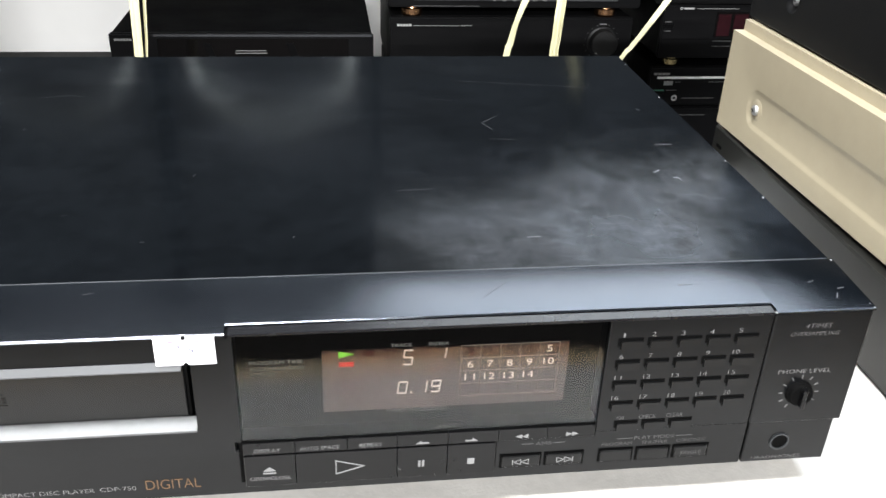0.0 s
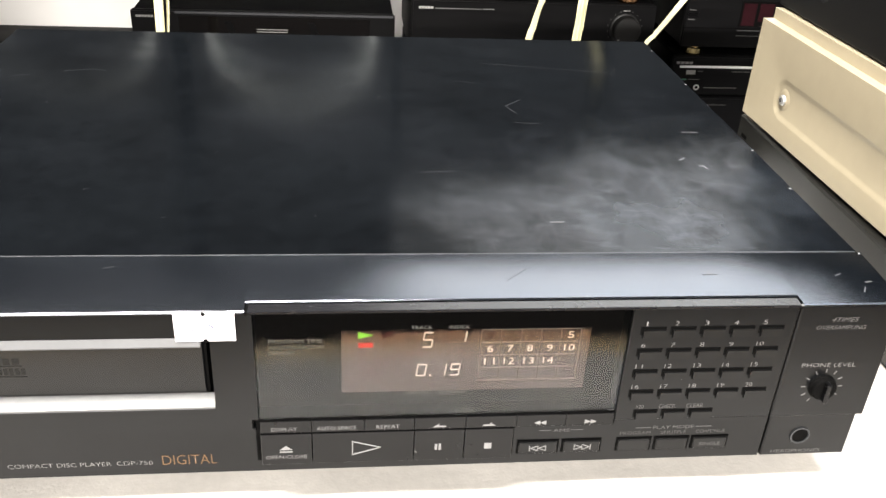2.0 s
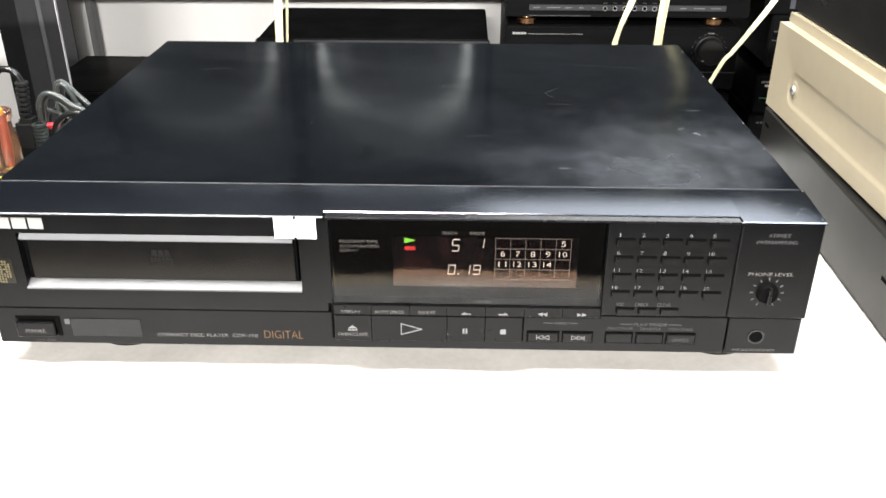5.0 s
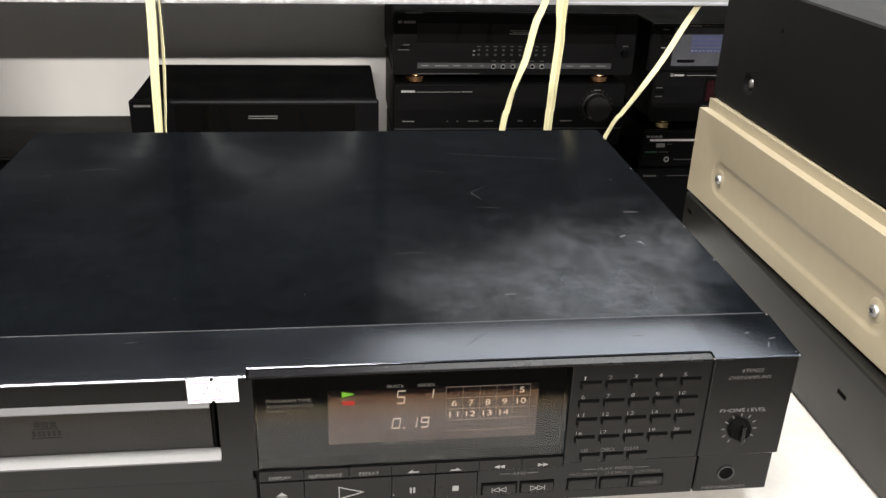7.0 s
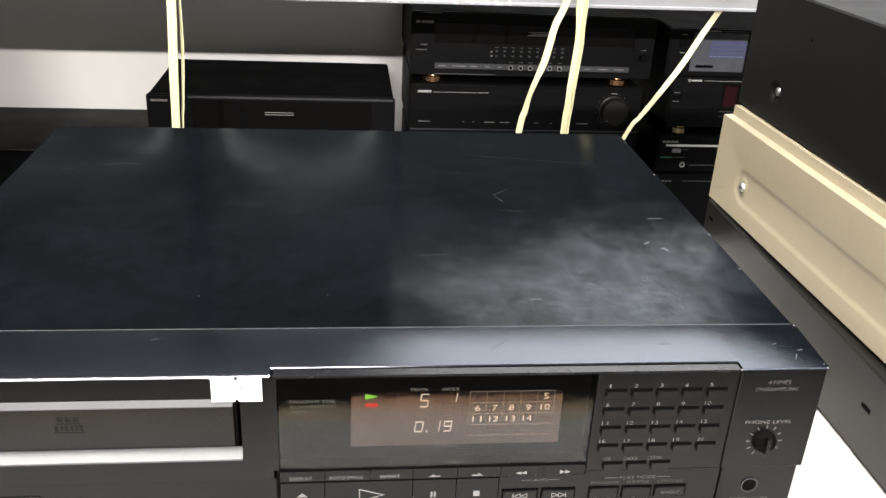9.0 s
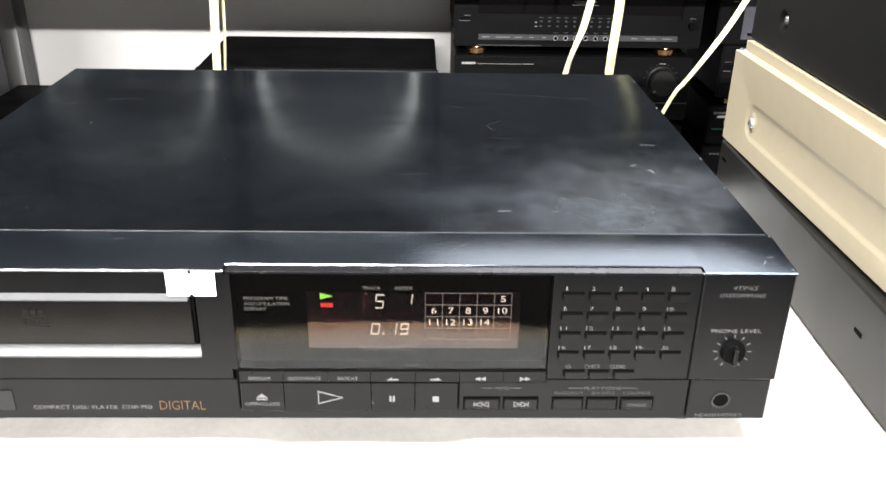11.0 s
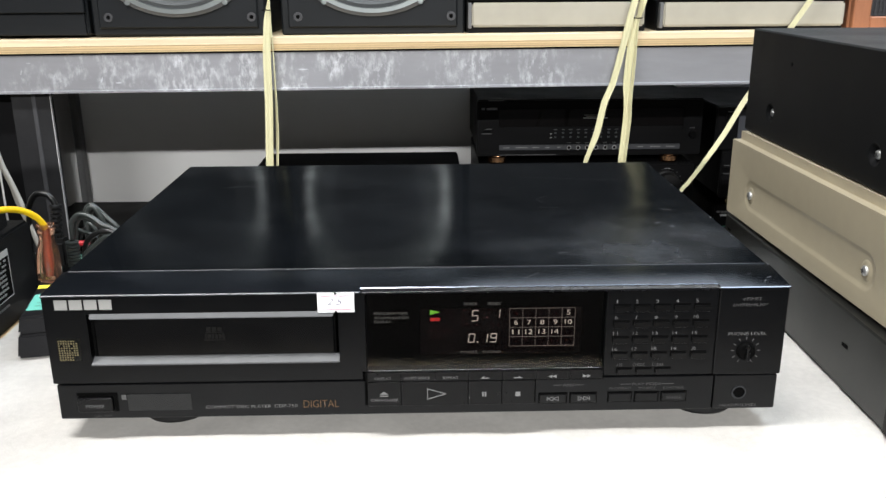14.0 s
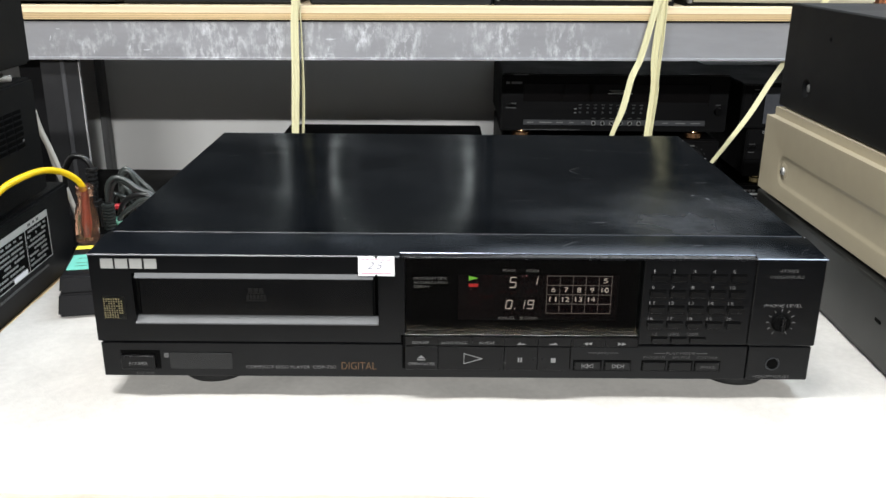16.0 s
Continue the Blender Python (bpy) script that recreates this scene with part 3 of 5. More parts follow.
part("groove", boxed(MID0 + 0.0005, MID1 - 0.0002, -0.0003, 0.0007, 0.0897, 0.0913), GAP, player)
for x in (MID0 + 0.0002, MID1 - 0.0008):
    part("groove", boxed(x, x + 0.0008, -0.0046, 0.0003, 0.0897, 0.0911), GAP, player)
part("visor_edge", boxed(-0.2075, 0.2085, 0.0301, 0.0307, 0.0934, 0.09405, 0.0002), WORN_EDGE, player, "worn bright edge of the visor")
part("visor_edge", prism([(-0.0051, 0.0911), (-0.0051, 0.0914), (-0.0045, 0.0919), (-0.0044, 0.0911)], -0.2103, MID0 - 0.0006), WORN_EDGE, player)
for x, y, long, turn, w in ((0.193, 0.014, 0.003, 25, 1), (0.1415, 0.0151, 0.006, 2, 1.4), (0.066, 0.016, 0.012, 42, 0.6), (-0.084, 0.0225, 0.004, 15, 0.5), (0.199, 0.004, 0.004, 60, 1.2), (0.203, 0.009, 0.003, 10, 1.4)):
    bm = boxed(-long / 2, long / 2, -0.00014 * w, 0.00014 * w, 0, 0.00006)
    bmesh.ops.transform(bm, matrix=pose(x, y, 0.0919 + (y + 0.0044) * 0.0585 + 0.00003, 3.35, 0, 0) @ pose(0, 0, 0, 0, 0, turn), verts=bm.verts)
    part("scratch", bm, GREY_STEEL, player)
for x, y, z, r in ((0.2098, -0.0042, 0.0916, 0.0007), (0.2096, 0.029, 0.0937, 0.0006), (0.2092, -0.002, 0.092, 0.0004), (0.1702, -0.0046, 0.0914, 0.0006)):
    part("paint_chip", lathe([(0, r * 0.7), (r * 0.8, r * 0.3), (r, -r * 0.3), (0, -r * 0.7)], (x, y, z), "z", 10), GREY_RING, player, "bare metal at a knocked corner")

# upper left panel, round the tray
T0, T1, TZ0, TZ1 = -0.1868, -0.0458, 0.0494, 0.0802
bm = bmesh.new()
box(bm, -0.2105, T0, FACE, 0.027, 0.0377, 0.0903)
box(bm, T1, MID0, FACE, 0.027, 0.0377, 0.0903)
box(bm, T0, T1, FACE, 0.027, 0.0377, TZ0)
box(bm, T0, T1, FACE, 0.027, TZ1, 0.0903)
part("tray_panel", bm, FASCIA, player, "charcoal panel with the disc tray's opening")
part("tray_well", boxed(T0, T1, 0.011, 0.013, TZ0, TZ1), GAP, player)
for x0, x1 in ((T0 + 0.0001, T0 + 0.0016), (T1 - 0.0032, T1 - 0.0022)):
    part("tray_side", boxed(x0, x1, 0.001, 0.011, TZ0 + 0.003, TZ1 - 0.001), GAP, player)
door = part("tray_door", boxed(-0.1846, -0.0491, 0.0, 0.008, 0.0528, 0.0788, 0.0004), TRAY, player, "closed black tray door")
disc_mark = bmesh.new()
box(disc_mark, -0.1234, -0.1110, -0.0001, 0.0001, 0.0616, 0.0622)
for k in range(6):
    box(disc_mark, -0.1228 + k * 0.002, -0.1214 + k * 0.002, -0.0001, 0.0001, 0.0628, 0.0655)
box(disc_mark, -0.1222, -0.1122, -0.0001, 0.0001, 0.0662, 0.0668)
for k in range(3):
    box(disc_mark, -0.1216 + k * 0.0032, -0.1192 + k * 0.0032, -0.0001, 0.0001, 0.0672, 0.0698)
part("disc_mark", disc_mark, DIM_MARK, door, "faint dark disc mark")
part("tray_ledge", prism([(-0.0046, 0.0488), (-0.0046, 0.0496), (0.0004, 0.0526), (0.0004, 0.0488)], -0.1872, -0.0461), GREY_EDGE, player, "grey bevelled ledge under the tray")
part("tray_ledge", prism([(-0.0062, 0.0778), (-0.0062, 0.0782), (-0.0044, 0.0804), (-0.0035, 0.0804), (-0.0035, 0.0778)], -0.1846, -0.0487), GREY_EDGE, player, "grey bevelled strip over the tray door")
for k in range(4):
    x0 = -0.2036 + k * 0.00825
    part("badge", flat_shape([(x0, 0.083), (x0 + 0.0071, 0.083), (x0 + 0.0071, 0.0889), (x0, 0.0889)], FACE - 0.0003, 0.0003), PRINT_MARK, player, "pale grey maker's mark")
part("sticker", boxed(-0.2049, -0.1921, FACE - 0.0002, FACE + 0.0001, 0.0517, 0.0661), CLEAR_FILM, player, "worn clear sticker with a gold grid")
bm = bmesh.new()
wear = random.Random(5)
for k in range(8):
    for j in range(9):
        if wear.random() < 0.97 and not (k > 5 and j < 2):
            x, z, r = -0.2042 + k * 0.00142, 0.0527 + j * 0.00142, wear.uniform(0.00038, 0.00046)
            box(bm, x - r, x + r, FACE - 0.00032, FACE - 0.0002, z - r, z + r)
part("gold_grid_mark", bm, GOLD, player, "worn gold grid")
tag = part("price_tag", boxed(-0.0569, -0.0363, -0.0057, -0.0053, 0.0801, 0.0917), PAPER, player, "white price tag with pink lines, stuck on")
part("tag_line", boxed(-0.0552, -0.0379, -0.0059, -0.0057, 0.0816, 0.0819), PINK, tag)
part("tag_line", boxed(-0.0552, -0.0379, -0.0059, -0.0057, 0.0898, 0.0901), PINK, tag)
lettering("2,5", -0.0517, -0.0428, 0.0838, 0.0885, -0.0058, INK, tag, "handwriting", 0.35)
for z in (0.0803, 0.0915):
    part("tag_notch", lathe([(0, 0.0003), (0.0008, 0.0003), (0.0008, 0), (0, 0)], (-0.0467, -0.0056, z), "y", 12), GAP, tag)

# display: a smoked pane over a glass tube
part("display_frame", boxed(MID0, -0.0307, FACE, 0.027, 0.0425, 0.0903), FASCIA, player)
part("display_board", boxed(-0.0306, 0.106, 0.0035, 0.02, 0.0426, 0.0903), WINDOW_BACK, player, "dark board behind the pane")
win = part("display_window", boxed(-0.0306, 0.106, FACE, FACE + 0.0012, 0.0427, 0.0903, 0.0002), GLASS, player, "smoked glossy display window")
tube_ob = part("display_tube", boxed(0.0001, 0.0937, 0.0014, 0.0034, 0.05, 0.0787, 0.0003), TUBE, player, "glass display tube with lit and unlit marks")
SEG_Y = 0.0011


def seven(ch, x, z, w, h, mat, parent):
    """A seven-bar figure with a slant."""
    on = {"0": "abcdef", "1": "bc", "5": "afgcd", "8": "abcdefg", "9": "abcdfg"}[ch]
    t = w * 0.1
    slant = 0.13
    bm = bmesh.new()

    def bar(xa, za, xb, zb):
        pts = [(xa, za), (xb, za), (xb, zb), (xa, zb)]
        flat_shape([(x + px + slant * pz, z + pz) for px, pz in pts], SEG_Y if mat is LIT else SEG_Y + 0.0001, 0.0002, bm)

    g = t * 0.35
    spots = {"a": (t, h - t, w - t, h), "d": (t, 0, w - t, t), "g": (t, h / 2 - t / 2, w - t, h / 2 + t / 2), "f": (0, h / 2 + g, t, h - g), "e": (0, g, t, h / 2 - g),
             "b": (w - t, h / 2 + g, w, h - g), "c": (w - t, g, w, h / 2 - g)}
    for s in on:
        bar(*spots[s])
    return part("figure", bm, mat, parent)


seven("5", 0.0297, 0.0707, 0.0038, 0.0068, LIT, tube_ob)
seven("1", 0.0424, 0.0729, 0.0036, 0.0048, LIT, tube_ob)
seven("0", 0.0279, 0.0575, 0.0036, 0.0055, LIT, tube_ob)
seven("1", 0.0354, 0.0575, 0.0036, 0.0055, LIT, tube_ob)
seven("9", 0.0406, 0.0575, 0.0036, 0.0055, LIT, tube_ob)
for ch, x, z, h in (("8", 0.0239, 0.0707, 0.0068), ("8", 0.0366, 0.0727, 0.005)):
    seven(ch, x, z, 0.0038, h, UNLIT, tube_ob)
part("figure", boxed(0.0331, 0.0338, SEG_Y, SEG_Y + 0.0002, 0.0574, 0.0581), LIT, tube_ob)
part("play_mark", flat_shape([(0.0063, 0.0751), (0.0118, 0.0766), (0.0063, 0.078)], SEG_Y, 0.0002), LIT_GREEN, tube_ob, "lit green play mark")
part("disc_lamp", boxed(0.0064, 0.0118, SEG_Y, SEG_Y + 0.0002, 0.0712, 0.0731), LIT_RED, tube_ob, "lit red disc mark")
GX0, GX1, GZ0, GZ1 = 0.0519, 0.0896, 0.0549, 0.0783
for k in range(6):
    x = GX0 + (GX1 - GX0) * k / 5
    part("grid_line", boxed(x - 0.0001, x + 0.0001, SEG_Y, SEG_Y + 0.0002, GZ0, GZ1), LIT_DIM, tube_ob)
for k in range(5):
    z = GZ0 + (GZ1 - GZ0) * k / 4
    part("grid_line", boxed(GX0, GX1, SEG_Y + 0.00005, SEG_Y + 0.0002, z - 0.0001, z + 0.0001), LIT_DIM, tube_ob)
for k in range(20):
    col, row = k % 5, k // 5
    cx, cz = GX0 + (GX1 - GX0) * (col + 0.5) / 5, GZ1 - (GZ1 - GZ0) * (row + 0.5) / 4
    if 4 <= k <= 13:
        half = 0.0011 if k < 9 else 0.002
        lettering(str(k + 1), cx - half, cx + half, cz - 0.0013, cz + 0.0016, SEG_Y, LIT, tube_ob, "track_number")
    else:
        lettering(str(k + 1), cx - (0.0011 if k < 9 else 0.002), cx + (0.0011 if k < 9 else 0.002), cz - 0.0013, cz + 0.0016, SEG_Y + 0.0001, UNLIT, tube_ob, "unlit_number")
for x0, x1, z0, z1 in ((0.0146, 0.0196, 0.0752, 0.0779), (0.0146, 0.0196, 0.0714, 0.073), (0.0064, 0.0118, 0.0675, 0.0694), (0.0064, 0.0202, 0.0636, 0.0654), (0.0064, 0.0128, 0.0598, 0.0616),
                       (0.0232, 0.0345, 0.0674, 0.0688), (0.0398, 0.0462, 0.0674, 0.0688)):
    part("unlit_segment", boxed(x0, x1, SEG_Y + 0.0001, SEG_Y + 0.0002, z0, z1), UNLIT, tube_ob)
TXT = FACE - 0.0002
for body, x0, x1, z0, z1 in (("PROGRAM TIME", -0.0254, -0.0065, 0.0776, 0.0791), ("ACCUMULATION", -0.0254, -0.0061, 0.075, 0.0765), ("DISPLAY", -0.0254, -0.0161, 0.0725, 0.074), ("TRACK", 0.0252, 0.0329, 0.0828, 0.0843),
                             ("INDEX", 0.039, 0.0463, 0.0828, 0.0843), ("MINUTE", 0.0238, 0.0331, 0.0532, 0.0547), ("SECOND", 0.0362, 0.0465, 0.0532, 0.0547), ("INDEX", 0.0436, 0.0504, 0.0442, 0.0456)):
    lettering(body, x0, x1, z0, z1, TXT, PRINT_WINDOW, win)

# thin key row under the window
part("key_gap", boxed(MID0 + 0.0014, 0.107, FACE + 0.0006, 0.02, 0.0352, 0.0426), GAP, player)
edges = [-0.0304, -0.0111, 0.0088, 0.0278, 0.0477, 0.0675, 0.087, 0.1062]
for a, b in zip(edges, edges[1:]):
    part("slim_key", boxed(a + 0.00006, b - 0.00006, FACE - 0.0004, 0.01, 0.0361, 0.0417, 0.00012), BUTTON, player)
KEY_Y = FACE - 0.0006
for body, x0, x1 in (("DISPLAY", -0.0262, -0.0166), ("AUTO SPACE", -0.0092, 0.0057), ("REPEAT", 0.0133, 0.0221)):
    lettering(body, x0, x1, 0.0372, 0.0389, KEY_Y, PRINT_WHITE, player)
for x, s in ((0.0376, -1), (0.0569, 1)):
    part("key_mark", flat_shape([(x - s * 0.0025, 0.0371), (x + s * 0.0025, 0.0371), (x + s * 0.0003, 0.0387), (x + s * 0.0003, 0.0377), (x - s * 0.0025, 0.0377)], KEY_Y, 0.0002), PRINT_WHITE, player)
for x, s in ((0.0769, -1), (0.097, 1)):
    for o in (-0.0012, 0.0012):
        part("key_mark", flat_shape([(x + o - s * 0.0012, 0.0369), (x + o + s * 0.0012, 0.0379), (x + o - s * 0.0012, 0.0389)], KEY_Y, 0.0002), PRINT_WHITE, player)

# keypad panel: flush keys, each under a narrow slot
part("keypad_panel", boxed(0.1066, 0.1702, FACE, 0.027, 0.0377, 0.0903, 0.0003), FASCIA, player)
part("panel_seam", boxed(0.1702, 0.171, FACE + 0.0008, 0.02, 0.0375, 0.0903), GAP, player)
names = [str(k + 1) for k in range(20)] + [">20", "CHECK", "CLEAR"]
for k, body in enumerate(names):
    col, row = k % 5, k // 5
    cx, cz = (0.1123 + 0.01142 * col, 0.0837 - 0.0098 * row) if row < 4 else (0.1157 + 0.0112 * col, 0.0444)
    zt = cz - 0.0016
    key = part("number_key", prism([(FACE - 0.0008, zt - 0.0046), (FACE - 0.0009, zt - 0.0012), (FACE + 0.0004, zt - 0.0012), (FACE + 0.0004, zt - 0.0052)], cx - 0.0009, cx + 0.0075), KEYCAP, player)
    slot = bmesh.new()
    box(slot, cx - 0.002, cx + 0.0077, FACE - 0.00025, FACE + 0.0001, zt - 0.0012, zt)
    box(slot, cx - 0.002, cx - 0.0009, FACE - 0.0002, FACE + 0.0001, zt - 0.0034, zt - 0.0012)
    part("key_gap", slot, GAP, key)
    half = 0.0003 if body == "1" else {1: 0.0008, 2: 0.0014, 3: 0.0016}.get(len(body), 0.0034)
    lettering(body, cx - half, cx + half, cz - 0.0009, cz + 0.001, FACE - 0.0003, PRINT_WHITE if row < 4 else PRINT, key)
# panel with headphone level
part("end_panel", boxed(0.171, 0.2105, FACE, 0.027, 0.0372, 0.0903, 0.0005), FASCIA, player)
EY = FACE - 0.0002
lettering("4TIMES", 0.184, 0.1947, 0.0833, 0.0853, EY, PRINT, player, slant=0.25)
lettering("OVERSAMPLING", 0.1788, 0.1987, 0.0798, 0.0816, EY, PRINT, player, slant=0.25)
lettering("PHONE LEVEL", 0.1777, 0.1998, 0.062, 0.0639, EY, PRINT_WHITE, player)
KX, KZ = 0.1886, 0.0524
knob = part("level_knob", lathe([(0.0056, -0.0002), (0.0056, 0.0006), (0.0052, 0.001), (0.0049, 0.0026), (0.0045, 0.003), (0, 0.003)], (KX, FACE, KZ), "y", 32), GAP, player, "small black level knob")
part("knob_grip", boxed(KX - 0.0009, KX + 0.0009, FACE - 0.0056, FACE - 0.0025, KZ - 0.0047, KZ + 0.0047, 0.0005), BUTTON, knob)
for k in range(11):
    a = radians(-150 + 30 * k)
    bm = boxed(-0.00022, 0.00022, EY, EY + 0.0002, 0.0068, 0.0085)
    bmesh.ops.transform(bm, matrix=Matrix.Translation((KX, 0, KZ)) @ pose(0, 0, 0, 0, math.degrees(a), 0), verts=bm.verts)
    part("level_tick", bm, PRINT, player)

# lower panel
part("lower_panel", boxed(-0.2109, 0.1732, LOW, 0.028, 0.0128, 0.0348, 0.0005), FASCIA, player)
part("lower_end_panel", boxed(0.174, 0.2109, LOW, 0.028, 0.0128, 0.0348, 0.0005), FASCIA, player)
part("panel_gap", boxed(-0.2095, 0.2095, LOW + 0.003, 0.027, 0.0347, 0.0378), GAP, player)
power = part("power_button", boxed(-0.1993, -0.179, LOW - 0.0034, 0.01, 0.0185, 0.0276, 0.0006), BUTTON, player, "black power button")
lettering("POWER", -0.1941, -0.1834, 0.0216, 0.0235, LOW - 0.0036, PRINT_WHITE, power)
lettering("ON  OFF", -0.1915, -0.181, 0.0138, 0.0154, LOW - 0.0002, PRINT_DIM, player)
part("button_gap", boxed(-0.179, -0.1765, LOW - 0.0004, LOW + 0.0002, 0.0178, 0.0296), GAP, power)
part("button_gap", boxed(-0.2, -0.1765, LOW - 0.0003, LOW + 0.0002, 0.0277, 0.0296), GAP, power)
part("square_mark", boxed(-0.1742, -0.1716, LOW - 0.0002, LOW, 0.025, 0.028), PRINT, player)
part("square_core", boxed(-0.1733, -0.1725, LOW - 0.0003, LOW, 0.026, 0.027), PRINT_DIM, player)
part("sensor_window", boxed(-0.1711, -0.1338, LOW - 0.0005, LOW + 0.001, 0.0177, 0.0287, 0.0002), SENSOR, player, "grey translucent sensor window")
lettering("COMPACT DISC PLAYER", -0.1258, -0.0878, 0.0183, 0.0203, LOW - 0.0002, PRINT_WHITE, player)
lettering("CDP-750", -0.0858, -0.0724, 0.0184, 0.0204, LOW - 0.0002, PRINT_WHITE, player)
lettering("DIGITAL", -0.0687, -0.0481, 0.018, 0.0228, LOW - 0.0002, ORANGE, player)
# transport keys
part("key_gap", boxed(-0.0325, 0.068, LOW - 0.0005, LOW + 0.001, 0.0192, 0.0348), GAP, player)
TK = -0.0045
for x0, x1 in ((-0.0304, -0.01125), (-0.01105, 0.0278), (0.028, 0.0475), (0.0477, 0.0667)):
    part("transport_key", boxed(x0, x1, TK, 0.01, 0.0204, 0.0355, 0.0002), BUTTON, player)
TK -= 0.0002
lettering("OPEN/CLOSE", -0.0287, -0.0133, 0.0235, 0.0252, TK, PRINT_WHITE, player)
part("key_mark", flat_shape([(-0.0235, 0.0278), (-0.0187, 0.0278), (-0.0211, 0.0298)], TK, 0.0002), PRINT_WHITE, player)
part("key_mark", boxed(-0.0235, -0.0187, TK, TK + 0.0002, 0.0265, 0.0271), PRINT_WHITE, player)
tri = bmesh.new()
A, B2, C2 = Vector((0.0042, 0, 0.0311)), Vector((0.0149, 0, 0.0278)), Vector((0.0042, 0, 0.0245))
for p, q in ((A, B2), (B2, C2), (C2, A)):
    way = (q - p).normalized() * 0.0003
    side = Vector((-way.z, 0, way.x)) * 0.7
    flat_shape([(v.x, v.z) for v in (p - way - side, q + way - side, q + way + side, p - way + side)], TK, 0.0002, tri)
part("play_outline", tri, PRINT_WHITE, player)
for x in (0.0361, 0.0376):
    part("key_mark", boxed(x, x + 0.0009, TK, TK + 0.0002, 0.0257, 0.0287), PRINT_WHITE, player)
part("key_mark", boxed(0.0556, 0.0584, TK, TK + 0.0002, 0.0256, 0.0284), PRINT_WHITE, player)
part("chip", flat_shape([(0.0282, 0.0257), (0.0291, 0.0248), (0.0289, 0.0246), (0.028, 0.0255)], TK, 0.0002), PRINT_WHITE, player)
for x0, x1 in ((0.0701, 0.0864), (0.0884, 0.104), (0.111, 0.1248), (0.1268, 0.1407), (0.1426, 0.1573)):
    gap = part("key_gap", boxed(x0 - 0.0004, x1 + 0.0004, LOW - 0.0004, LOW + 0.001, 0.0184, 0.0252), GAP, player)
    part("small_key", boxed(x0 + 0.0003, x1 - 0.0003, LOW - 0.0012, LOW + 0.004, 0.0189, 0.0246, 0.0004), KEYCAP, player)
SK = LOW - 0.0014
for cx, s in ((0.0783, -1), (0.0962, 1)):
    for o in (-0.0016, 0.0016):
        bm = bmesh.new()
        p, q, r = (cx + o - s * 0.0015, 0.0205), (cx + o + s * 0.0015, 0.0218), (cx + o - s * 0.0015, 0.0231)
        for (ax, az), (bx, bz) in ((p, q), (q, r), (r, p)):
            d = Vector((bx - ax, bz - az)).normalized() * 0.00016
            flat_shape([(ax + d.y, az - d.x), (bx + d.y, bz - d.x), (bx - d.y, bz + d.x), (ax - d.y, az + d.x)], SK, 0.0002, bm)
        part("key_mark", bm, PRINT_WHITE, player)
    part("key_mark", boxed(cx + s * 0.0035 - 0.0002, cx + s * 0.0035 + 0.0002, SK, SK + 0.0002, 0.0205, 0.0231), PRINT_WHITE, player)
LT = LOW - 0.0002
lettering("AMS", 0.0839, 0.0904, 0.0291, 0.0308, LT, PRINT, player)
lettering("PLAY MODE", 0.125, 0.1421, 0.0292, 0.0309, LT, PRINT, player)
for x0, x1 in ((0.0783, 0.083), (0.0912, 0.0961), (0.1179, 0.1242), (0.1429, 0.1495)):
    part("print_line", boxed(x0, x1, LT, LT + 0.0002, 0.0299, 0.0301), PRINT, player)
for body, x0, x1 in (("PROGRAM", 0.1116, 0.1243), ("SHUFFLE", 0.1287, 0.1393), ("CONTINUE", 0.1434, 0.1558)):
    lettering(body, x0, x1, 0.0266, 0.0282, LT, PRINT_DIM, player)
lettering("SINGLE", 0.1455, 0.1543, 0.0209, 0.0225, SK, PRINT, player)
jack = part("headphone_socket", lathe([(0.0034, 0.0), (0.0036, 0.0007), (0.0042, 0.0007), (0.0044, 0.0), (0.0044, -0.001)], (0.1889, LOW, 0.0236), "y", 28), WORN_EDGE, player, "headphone socket with a grey rim")
part("socket_hole", lathe([(0, 0.0002), (0.0035, 0.0002), (0.0035, 0)], (0.1889, LOW, 0.0236), "y", 24), GAP, jack)
lettering("HEADPHONES", 0.1783, 0.2, 0.0144, 0.0161, LT, PRINT, player)


# ---- the stack beside the player, on the foam ----
def press_in(bm, fields):
    """Press rounded fields (y0, y1, z0, z1, depth, slope) into the side wall that faces -x."""
    wall = max((f for f in bm.faces if f.normal.x < -0.99), key=lambda f: f.calc_area())
    rim = list(wall.edges)
    bm.faces.remove(wall)
    for y0, y1, z0, z1, depth, slope in fields:
        r = (z1 - z0) / 2
        rings = []
        for off, x in ((0.33, 0.0), (0.13, 0.15), (-0.12, 0.5), (-0.37, 0.85), (-0.6, 1.0)):
            ring = []
            for c, a0 in ((y1 - r, -90), (y0 + r, 90)):
                for k in range(13 if y1 - y0 > 2.01 * r else 12):
                    a = radians(a0 + 15 * k)
                    ring.append(bm.verts.new((x * depth, c + (r + off * slope) * math.cos(a), (z0 + z1) / 2 + (r + off * slope) * math.sin(a))))
            rings.append(ring)
        rim += [bm.edges.new((p, q)) for p, q in zip(rings[0], rings[0][1:] + rings[0][:1])]
        for p, q in zip(rings, rings[1:]):
            for i in range(len(p)):
                j = (i + 1) % len(p)
                bm.faces.new((p[i], p[j], q[j], q[i]))
        bm.faces.new(rings[-1])
    bmesh.ops.triangle_fill(bm, use_beauty=True, edges=rim, normal=(-1, 0, 0))
    bmesh.ops.recalc_face_normals(bm, faces=bm.faces)
    return bm


